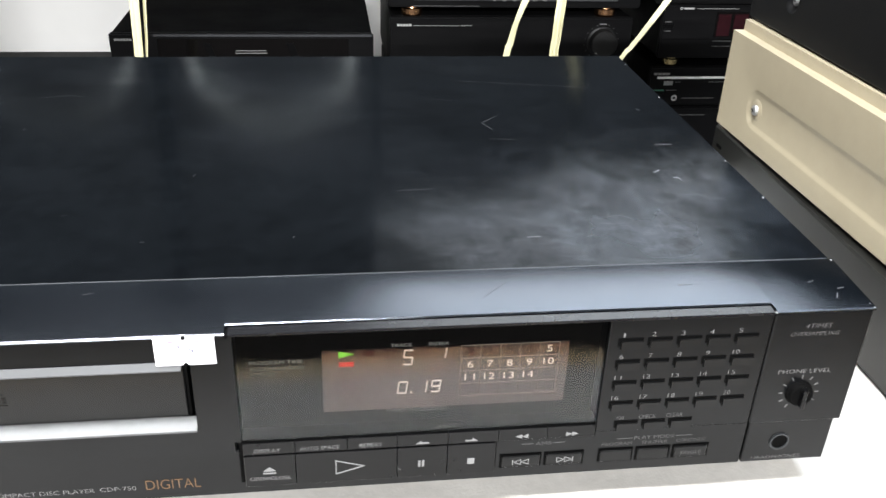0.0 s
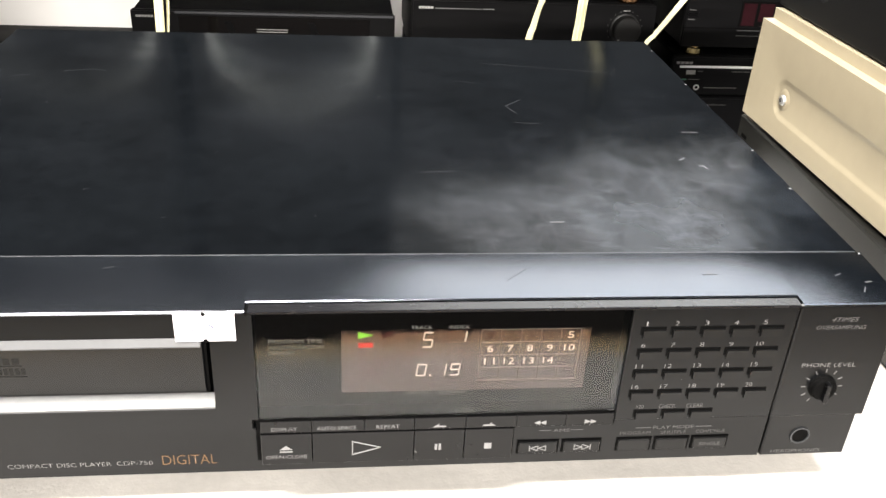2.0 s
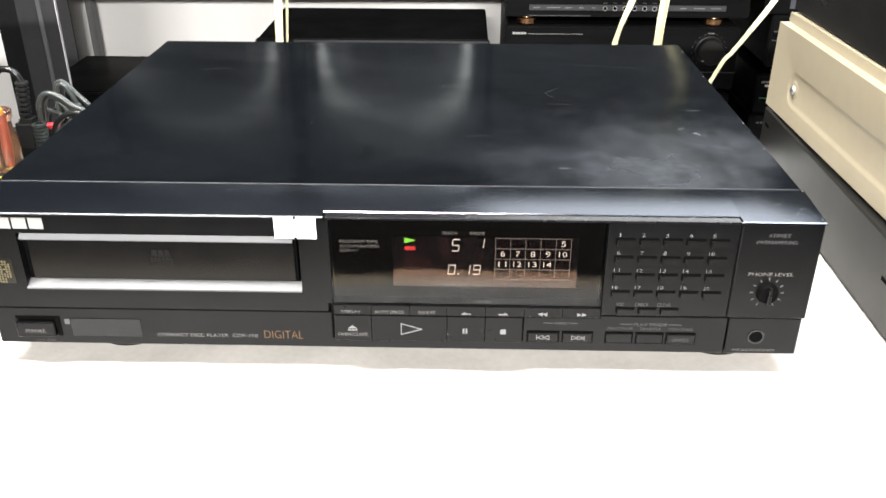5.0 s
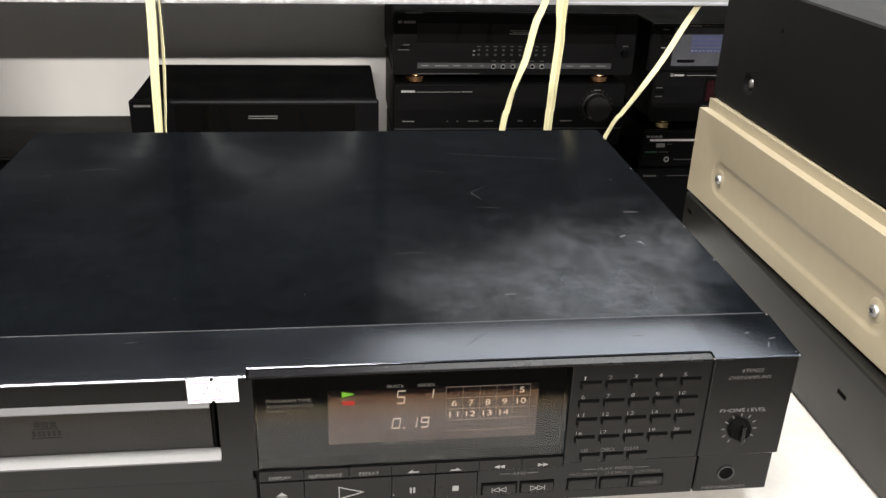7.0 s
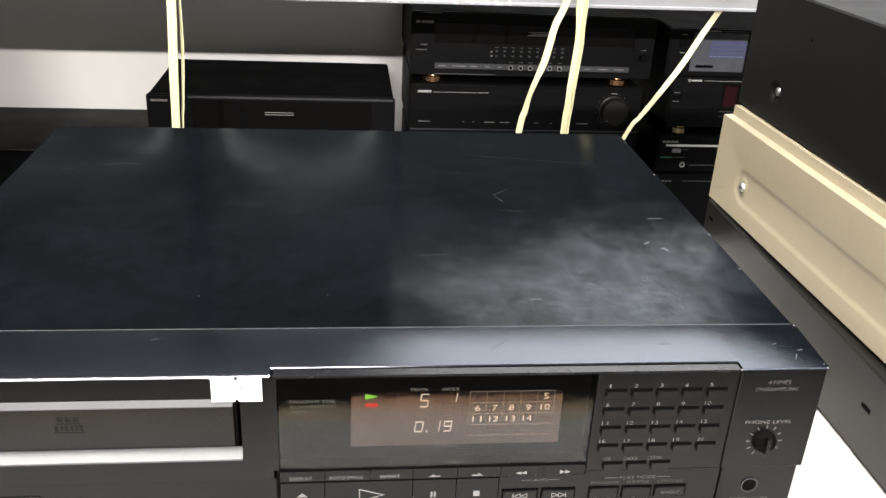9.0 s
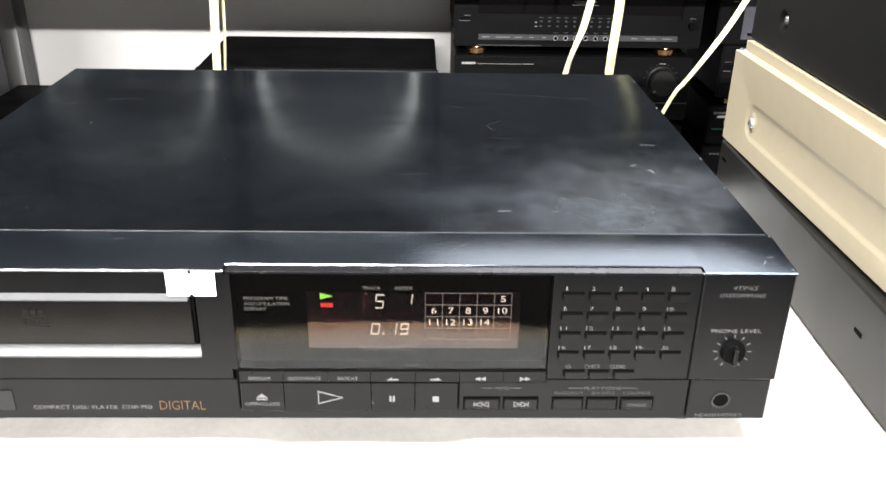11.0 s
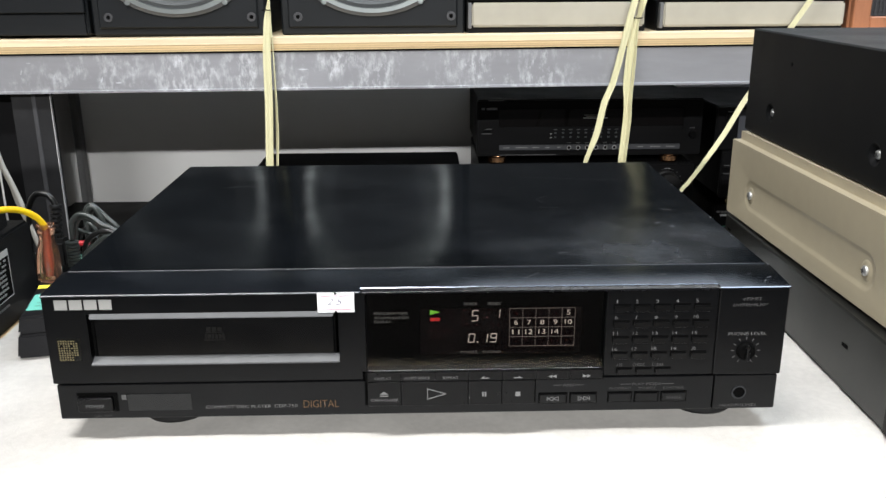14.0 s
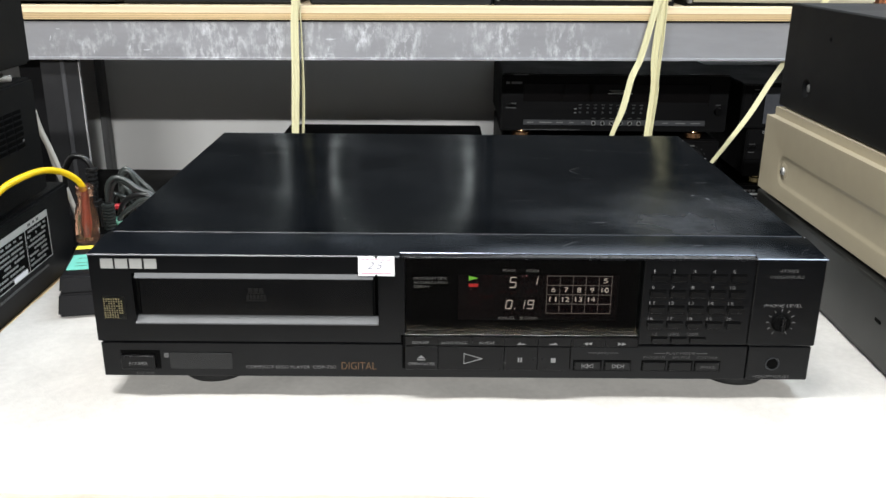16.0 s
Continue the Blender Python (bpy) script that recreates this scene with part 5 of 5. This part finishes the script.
for z, x0, x1 in ((0.0785, 0.2097, 0.2513), (0.0757, 0.214, 0.2475), (0.0729, 0.208, 0.255)):
    part("print_bar", boxed(x0, x1, -0.0012, -0.0008, z, z + 0.0014), RACK_PRINT, rec)
for x0, x1, z in ((0.018, 0.03, 0.0525), (0.009, 0.029, 0.0433), (0.42, 0.43, 0.0515)):
    part("print_bar", boxed(x0, x1, -0.0003, 0, z, z + 0.0014), RACK_PRINT_DIM, rec)
part("power_key", boxed(0.0125, 0.0265, -0.003, 0, 0.047, 0.0515, 0.0006), BUTTON, rec)
part("small_knob", lathe([(0.0075, 0), (0.007, 0.009), (0, 0.009)], (0.4255, 0, 0.0405), "y", 24), BUTTON, rec)
part("print_bar", boxed(0.0426, 0.157, -0.0003, 0, 0.001, 0.002), RACK_PRINT_DIM, rec)
part("top_trim", boxed(0.0221, 0.0518, -0.0008, 0.001, 0.108, 0.1092), RACK_PRINT, rec)
ring_feet(rec, (0.0418, 0.386), 0.02, 0.0185, 0.0172, COPPER, "copper-ringed foot")
ring_feet(rec, (0.0418, 0.386), 0.28, 0.0185, 0.0172, RUBBER, "rubber foot")
# amplifier with the volume knob, under it
den, w, h = separate("amplifier", 0.1125, 0.5445, YF, 0.32, -0.2187, -0.1025, "black integrated amplifier with a large volume knob")
for k in range(5):
    part("badge", boxed(0.0127 + 0.0051 * k, 0.0169 + 0.0051 * k, -0.0005, 0, 0.1004, 0.1044), RACK_PRINT_WHITE, den, "white maker's mark")
part("print_bar", boxed(0.0405, 0.1213, -0.0004, 0, 0.1009, 0.1018), RACK_PRINT, den)
for k in range(4):
    part("print_bar", boxed(0.1235 + 0.005 * k, 0.1275 + 0.005 * k, -0.0004, 0, 0.1008, 0.1024), RACK_PRINT, den)
vol = part("volume_knob", lathe([(0.0265, 0), (0.0265, 0.003), (0.0245, 0.004), (0.0235, 0.021), (0.0215, 0.0225), (0, 0.0225)], (0.378, 0, 0.0735), "y", 48), KNOB, den, "large black volume knob")
part("knob_mark", boxed(0.361, 0.365, -0.023, -0.0222, 0.058, 0.06), RACK_PRINT, vol)
for k in range(15):
    a = radians(-140 + 20 * k)
    part("level_dot", lathe([(0, 0.0006), (0.0009, 0.0005), (0.0009, 0)], (0.378 + 0.031 * math.sin(a), 0, 0.0735 + 0.031 * math.cos(a)), "y", 8), RACK_PRINT_DIM, den)
part("print_bar", boxed(0.372, 0.384, -0.0004, 0, 0.104, 0.1055), RACK_PRINT, den)
for x0, x1 in ((0.0147, 0.0366), (0.0975, 0.0995), (0.1165, 0.1185), (0.1376, 0.1567), (0.1673, 0.1844), (0.2303, 0.24), (0.262, 0.2652), (0.292, 0.297), (0.3123, 0.3341)):
    part("print_bar", boxed(x0, x1, -0.0004, 0, 0.0458, 0.047), RACK_PRINT, den)
part("key_shelf", boxed(0.0, w, -0.0022, 0.001, 0.0312, 0.0328), FRONT_STRIP, den)
ring_feet(den, (0.05, 0.38), 0.03, 0.02, 0.012, RUBBER, "rubber foot")
under, w, h = separate("tape_deck", 0.114, 0.543, YF + 0.004, 0.3, -0.416, -0.2312, "dark separate at the bottom of the stack")

# right-hand column
tech, w, h = separate("equaliser", 0.5806, 1.0106, YF, 0.3, -0.0765, 0.0085, "black equaliser with a grey-blue display window")
scr = part("display_window", boxed(0.0444, 0.1474, -0.001, 0.001, 0.0083, 0.0795, 0.0005), PALE_SCREEN, tech, "grey-blue display cover")
part("display_field", boxed(0.0781, 0.1468, -0.0013, -0.001, 0.0333, 0.0655), BLUE_SCREEN, scr)
for k in range(9):
    part("print_bar", boxed(0.08 + 0.0073 * k, 0.084 + 0.0073 * k, -0.0016, -0.0013, 0.036, 0.0372), RACK_PRINT, scr)
for z in (0.0425, 0.0505, 0.0585):
    part("print_bar", boxed(0.08, 0.1465, -0.0016, -0.0013, z, z + 0.0008), RACK_PRINT_DIM, scr)
part("eject_key", boxed(0.0551, 0.0882, -0.004, 0, 0.0155, 0.0205, 0.0008), BUTTON, tech)
part("print_bar", boxed(0.072, 0.094, -0.0004, 0, 0.0808, 0.0832), RACK_PRINT, tech)
part("print_bar", boxed(0.098, 0.147, -0.0004, 0, 0.0815, 0.0825), RACK_PRINT_DIM, tech)
for z in (0.074, 0.041):
    part("print_bar", boxed(0.022, 0.032, -0.0004, 0, z, z + 0.0014), RACK_PRINT, tech)
part("power_key", boxed(0.02, 0.034, -0.003, 0, 0.052, 0.068, 0.0008), BUTTON, tech)
ken, w, h = separate("tape_deck", 0.598, 1.028, YF, 0.3, -0.1745, -0.0797, "black tape deck with a dark red window")
part("badge", lathe([(0.0015, 0), (0.0016, 0.0006), (0.0027, 0.0006), (0.0028, 0)], (0.0325, 0, 0.089), "y", 16), RACK_PRINT_WHITE, ken, "round maker's mark")
part("badge", boxed(0.037, 0.056, -0.0005, 0, 0.0873, 0.0905), RACK_PRINT_WHITE, ken, "pale maker's mark")
part("print_bar", boxed(0.061, 0.14, -0.0004, 0, 0.0882, 0.0892), RACK_PRINT, ken)
part("window", boxed(0.1, 0.18, -0.0009, 0.001, 0.038, 0.083), FRONT_GLASS, ken)
part("window", boxed(0.104, 0.128, -0.0013, -0.0009, 0.04, 0.079), RED_SCREEN, ken, "dark red display window")
part("window", boxed(0.134, 0.16, -0.0013, -0.0009, 0.048, 0.079), RED_SCREEN, ken, "dark red display window")
for z in (0.0645, 0.048):
    part("print_bar", boxed(0.006, 0.018, -0.0004, 0, z, z + 0.0014), RACK_PRINT_DIM, ken)
part("power_key", boxed(0.004, 0.022, -0.003, 0, 0.054, 0.061, 0.0008), BUTTON, ken)
for z in (0.03, 0.0205):
    part("print_bar", boxed(0.1, 0.15, -0.0004, 0, z, z + 0.0012), RACK_PRINT_DIM, ken)
part("seam", boxed(0.0, 0.43, -0.0004, 0.001, 0.0335, 0.0345), GAP, ken)
ring_feet(ken, (0.032, 0.39), 0.02, 0.0165, 0.0175, BRASS, "brass-ringed foot")
ring_feet(ken, (0.032, 0.39), 0.26, 0.0165, 0.0175, RUBBER, "rubber foot")
cdp, w, h = separate("disc_player", 0.5906, 1.0206, YF, 0.3, -0.2645, -0.192, "black disc player with a bright tray line")
for k in range(4):
    part("badge", boxed(0.0073 + 0.008 * k, 0.0137 + 0.008 * k, -0.0005, 0, 0.0577, 0.0617), RACK_PRINT, cdp, "pale maker's mark")
part("tray_line", boxed(0.0145, 0.185, -0.002, 0.001, 0.0508, 0.0548, 0.0004), SILVER_LINE, cdp, "bright silver line under the tray")
part("badge", boxed(0.0284, 0.0455, -0.0006, 0, 0.0382, 0.046), RACK_PRINT, cdp, "small pale disc mark")
part("power_key", boxed(0.0075, 0.0305, -0.003, 0, 0.0205, 0.0265, 0.0006), BUTTON, cdp)
part("print_bar", boxed(0.0071, 0.0309, -0.0006, 0, 0.0278, 0.0298), GREEN_PLASTIC, cdp)
sock = part("headphone_socket", lathe([(0.003, 0), (0.0033, 0.0012), (0.0052, 0.0012), (0.0054, 0)], (0.0525, 0, 0.0138), "y", 20), RACK_PRINT_WHITE, cdp, "pale ring of a socket")
part("socket_hole", lathe([(0, 0.0004), (0.0031, 0.0004), (0.0031, 0)], (0.0525, 0, 0.0138), "y", 16), GAP, sock)
for x0, x1, z in ((0.05, 0.06, 0.0435), (0.035, 0.055, 0.028), (0.067, 0.13, 0.0125), (0.115, 0.15, 0.0435)):
    part("print_bar", boxed(x0, x1, -0.0004, 0, z, z + 0.0012), RACK_PRINT_DIM, cdp)
low2, w, h = separate("tuner", 0.588, 1.018, YF, 0.3, -0.416, -0.2705, "black separate at the bottom of the column")
for k in range(4):
    part("badge", boxed(0.013 + 0.007 * k, 0.018 + 0.007 * k, -0.0005, 0, 0.1295, 0.133), RACK_PRINT_DIM, low2)
part("print_bar", boxed(0.06, 0.12, -0.0004, 0, 0.131, 0.132), RACK_PRINT_DIM, low2)

# amplifier beside the stack, and the low one next to it
amp, w, h = separate("amplifier", -0.3446, 0.0822, 1.19, 0.265, -0.305, -0.1195, "wide black amplifier with a dark front window")
part("window", boxed(0.0754, 0.385, -0.0008, 0.001, 0.108, 0.177, 0.0006), FRONT_GLASS, amp)
part("front_rail", boxed(0.07, 0.424, -0.003, 0.002, 0.1806, 0.1845, 0.0008), FRONT_STRIP, amp)
for k in range(6):
    part("badge", boxed(0.0083 + 0.0047 * k, 0.0122 + 0.0047 * k, -0.0006, 0, 0.1735, 0.177), RACK_PRINT, amp, "pale maker's mark")
for z in (0.1565, 0.1525):
    part("print_bar", boxed(0.1996, 0.2499, -0.0011, -0.0008, z, z + 0.0012), RACK_PRINT, amp)
for x in (0.165, 0.3):
    pts = [(x, 0.118), (x + 0.012, 0.118), (x - 0.006, 0.17), (x - 0.018, 0.17)]
    part("window_facet", flat_shape(pts, -0.001, 0.0002), BUTTON, amp)
separate("receiver", -0.352, 0.075, 1.195, 0.3, -0.416, -0.3055, "dark separate under the wide amplifier")
separate("video_deck", -0.805, -0.36, 1.235, 0.275, -0.416, -0.24, "low black separate next to the rack's post")

# ---- on the upper shelf ----
SH = 0.167


def bmesh_scaled(bm, sx, sz, at):
    bmesh.ops.transform(bm, matrix=Matrix.Translation(at) @ Matrix.Diagonal((sx, 1, sz, 1)), verts=bm.verts)
    return bm


def woofer_box(x0, x1, z, label):
    t = thing("loudspeaker", pose(x0, 0.985, z), label, "loudspeaker", "woofer boxes on the shelf")
    w = x1 - x0
    # unseen upper cabinet, made tall to keep the cover's reflection dark
    part("cabinet", boxed(0, w, 0.006, 0.33, 0, 0.86, 0.003), BAFFLE, t)
    part("baffle", boxed(0.012, w - 0.012, 0, 0.007, 0.012, 0.848, 0.002), BAFFLE, t)
    at = (w / 2, 0, 0.1265)

    def oval(profile, seg):
        """A ring turned about the driver's axis and pressed a little flat, to shape its reflection in the cover."""
        return bmesh_scaled(lathe(profile, (0, 0, 0), "y", seg), 1.0, 0.76, at)

    part("trim_ring", oval([(0.128, 0), (0.128, 0.003), (0.121, 0.006), (0.116, 0.0055)], 72), GREY_RING, t)
    part("bright_ring", oval([(0.121, 0.0058), (0.121, 0.0072), (0.1125, 0.0072), (0.1115, 0.004)], 72), ALU, t, "satin aluminium ring")
    part("cone", oval([(0.112, 0.004), (0.104, 0.0055), (0.097, 0.002), (0.03, -0.004), (0, 0.001)], 64), CONE, t)
    for x in (0.028, w - 0.022):
        hole = part("grille_socket", lathe([(0.0032, 0.0003), (0.0036, 0.0018), (0.0068, 0.0018), (0.0072, 0.0)], (x, 0, 0.029), "y", 24), GREY_STEEL, t)
        part("socket_hole", lathe([(0, 0.0006), (0.0034, 0.0006), (0.0034, 0)], (x, 0, 0.029), "y", 16), GAP, hole)
    for sx in (-1, 1):
        a = sx * radians(38)
        part("screw", lathe([(0.005, 0), (0.004, 0.0028), (0, 0.003)], (w / 2 + 0.1245 * math.sin(a), -0.003, at[2] - 0.0946 * math.cos(a)), "y", 14), ALU, t)
    return t


woofer_box(-0.523, -0.246, SH - 0.0006, "charcoal woofer box with a bright cone ring")
woofer_box(-0.222, 0.073, SH - 0.001, "charcoal woofer box with a bright cone ring")
flat = thing("loudspeaker", pose(-0.95, 0.985, SH + 0.0006), "plain dark cabinet with a stepped front", "loudspeaker")
# unseen height, added to darken what the cover and visor mirror
part("cabinet", boxed(0, 0.422, 0.004, 0.32, 0, 0.8, 0.003), BAFFLE, flat)
part("lower_front", boxed(0.0, 0.418, -0.002, 0.005, 0.001, 0.034, 0.001), BAFFLE, flat)
part("upper_front", boxed(0.0, 0.42, -0.006, 0.005, 0.0355, 0.798, 0.001), BAFFLE, flat)


def cloth_box(x0, x1, z, label):
    t = thing("loudspeaker", pose(x0, 0.985, z), label, "loudspeaker", "cloth-fronted boxes on the shelf")
    w = x1 - x0
    # unseen top, set so the wall above it mirrors in the visor
    part("cabinet", boxed(0, w, 0.004, 0.3, 0, 0.335, 0.002), BLACK_STEEL, t)
    part("grille_cloth", boxed(0.008, w - 0.004, -0.008, 0.005, 0.012, 0.05, 0.003, 2), CLOTH, t, "beige cloth grille")
    # unseen dark upper front, added to keep the cover's reflection dark
    part("upper_front", boxed(0.002, w - 0.002, -0.006, 0.005, 0.053, 0.332, 0.002), BAFFLE, t)
    part("edge_trim", boxed(0.002, 0.0075, -0.009, 0.005, 0.01, 0.05, 0.001), GREY_RING, t, "grey edge trim")
    return t


cloth_box(0.076, 0.366, SH - 0.0018, "black loudspeaker with a beige cloth front")
cloth_box(0.384, 0.69, SH - 0.003, "black loudspeaker with a beige cloth front")
cherry = thing("loudspeaker", pose(0.698, 0.985, SH - 0.0048), "cherry veneered loudspeaker with a woven grille", "loudspeaker")
part("cabinet", boxed(0, 0.24, 0.004, 0.26, 0, 0.36, 0.003), CHERRY, cherry)
frame_bm = bmesh.new()
for a, b, c, d in ((0.002, 0.03, 0.002, 0.358), (0.21, 0.238, 0.002, 0.358), (0.03, 0.21, 0.002, 0.028), (0.03, 0.21, 0.332, 0.358)):
    box(frame_bm, a, b, -0.01, 0.005, c, d, 0.002)
part("front_frame", frame_bm, CHERRY, cherry)
weave = bmesh.new()
box(weave, 0.03, 0.21, -0.002, 0.004, 0.028, 0.332)
for k in range(26):
    box(weave, 0.031 + k * 0.0069, 0.0335 + k * 0.0069, -0.0045, -0.002, 0.028, 0.332)
for k in range(44):
    box(weave, 0.03, 0.21, -0.0038, -0.002, 0.0295 + k * 0.0069, 0.0315 + k * 0.0069)
part("woven_grille", weave, GRILLE, cherry)


# ---- packing straps that hang down in front of the rack ----
def ribbon(points, wide, thick=0.0012, fold=0.0, bm=None):
    """A flat strap along points (x, y, z, half-turn in degrees)."""
    bm = bm or bmesh.new()
    line = smooth_line([p[:3] for p in points], 10)
    turns = [p[3] for p in points]
    rings = []
    for i, p in enumerate(line):
        f = i / 10
        k = min(int(f), len(turns) - 2)
        a = radians(turns[k] + (turns[k + 1] - turns[k]) * (f - k))
        way = (line[min(i + 1, len(line) - 1)] - line[max(i - 1, 0)]).normalized()
        side = Vector((0, 1, 0)).cross(way).normalized()
        out = way.cross(side).normalized()
        u = side * math.cos(a) + out * math.sin(a)
        v = way.cross(u).normalized()
        prof = [(-0.5, 0), (-0.25, fold), (0, 0), (0.25, fold), (0.5, 0), (0.5, thick), (0.25, fold + thick), (0, thick), (-0.25, fold + thick), (-0.5, thick)]
        rings.append([bm.verts.new(p + u * (wide * s) + v * d) for s, d in prof])
    n = 10
    for a, b in zip(rings, rings[1:]):
        for k in range(n):
            bm.faces.new((a[k], a[(k + 1) % n], b[(k + 1) % n], b[k]))
    bm.faces.new(rings[0][::-1])
    bm.faces.new(rings[-1])
    bmesh.ops.recalc_face_normals(bm, faces=bm.faces)
    return bm


SY = 0.95
one = thing("packing_strap", pose(0, 0, 0), "pale yellow packing strap, doubled and knotted, hanging down", "strap", "packing straps")
part("band", ribbon([(-0.234, SY + 0.16, 0.36, 80), (-0.234, SY + 0.06, 0.285, 80), (-0.2365, SY + 0.012, 0.222, 70), (-0.2375, SY, 0.19, 20), (-0.2415, SY, 0.14, 0), (-0.2435, SY, 0.06, 0), (-0.2475, SY, -0.02, 8), (-0.2505, SY, -0.1, 20), (-0.253, SY, -0.18, 20), (-0.255, SY, -0.35, 0)], 0.0125, fold=0.0008), STRAP, one)
part("band", ribbon([(-0.234, SY + 0.004, 0.21, 80), (-0.2325, SY + 0.003, 0.12, 75), (-0.2335, SY + 0.004, 0.02, 60), (-0.2385, SY + 0.004, -0.06, 65), (-0.2425, SY + 0.004, -0.12, 70), (-0.247, SY + 0.004, -0.35, 70)], 0.0095, fold=0.0004), STRAP, one)
part("knot", lathe([(0.0062, -0.0008), (0.0068, 0), (0.0062, 0.0008)], (-0.2385, SY, 0.207), "z", 16), GAP, one, "thin dark tie")
two = thing("packing_strap", pose(0, 0, 0), "pale yellow packing strap pulled slanting over the beam", "strap", "packing straps")
part("band", ribbon([(0.3685, SY, 0.338, 0), (0.3385, SY, 0.218, 0), (0.3285, SY, 0.173, 0), (0.312, 0.953, 0.0941, 5), (0.2994, 0.953, 0.0607, 8), (0.2931, 0.953, 0.0299, 15), (0.2874, 0.953, 0.0047, 30), (0.278, 0.953, -0.0208, 60), (0.2705, 0.953, -0.0435, 68), (0.2649, 0.953, -0.0698, 52), (0.2587, 0.953, -0.1012, 44), (0.2357, 0.953, -0.3, 30)], 0.0102, fold=0.0006), STRAP, two)
three = thing("packing_strap", pose(0, 0, 0), "pale yellow packing strap, doubled, hanging behind the player", "strap", "packing straps")
part("band", ribbon([(0.3775, SY + 0.12, 0.328, 85), (0.3735, SY + 0.045, 0.26, 80), (0.3555, SY + 0.006, 0.226, 40), (0.348, SY + 0.004, 0.198, 75), (0.3395, SY + 0.004, 0.173, 20), (0.3339, 0.955, 0.0942, 0), (0.3364, 0.955, 0.061, 0), (0.3371, 0.955, 0.0364, 5), (0.3353, 0.955, 0.0049, 18), (0.333, 0.955, -0.0271, 30), (0.3311, 0.955, -0.0665, 42), (0.3292, 0.955, -0.1014, 45), (0.3252, 0.957, -0.35, 10)], 0.0112, fold=0.0012), STRAP, three)
part("band", ribbon([(0.3515, SY + 0.002, 0.238, 70), (0.345, SY + 0.002, 0.193, 80), (0.3425, SY, 0.12, 70), (0.3399, 0.951, 0.061, 65), (0.3406, 0.951, 0.0364, 66), (0.3388, 0.951, 0.0049, 67), (0.3365, 0.951, -0.0271, 68), (0.3346, 0.951, -0.0665, 69), (0.3327, 0.951, -0.1014, 70), (0.3292, 0.951, -0.35, 70)], 0.0075), STRAP, three)
part("knot", lathe([(0.0072, -0.0008), (0.0078, 0), (0.0072, 0.0008)], (0.345, SY + 0.003, 0.1915), "z", 16), GAP, three, "thin dark tie")
four = thing("packing_strap", pose(0, 0, 0), "pale yellow packing strap slanting down beside the stack", "strap", "packing straps")
part("band", ribbon([(0.6635, SY, 0.298, 0), (0.6135, SY, 0.213, 0), (0.556, 0.955, 0.118, 4), (0.5582, 0.975, 0.0959, 5), (0.5332, 0.975, 0.0515, 18), (0.506, 0.975, -0.0005, 40), (0.4719, 0.975, -0.0541, 62), (0.453, 0.975, -0.0814, 70), (0.4349, 0.975, -0.1092, 75), (0.3749, 0.975, -0.25, 70)], 0.0088, fold=0.0004), STRAP, four)
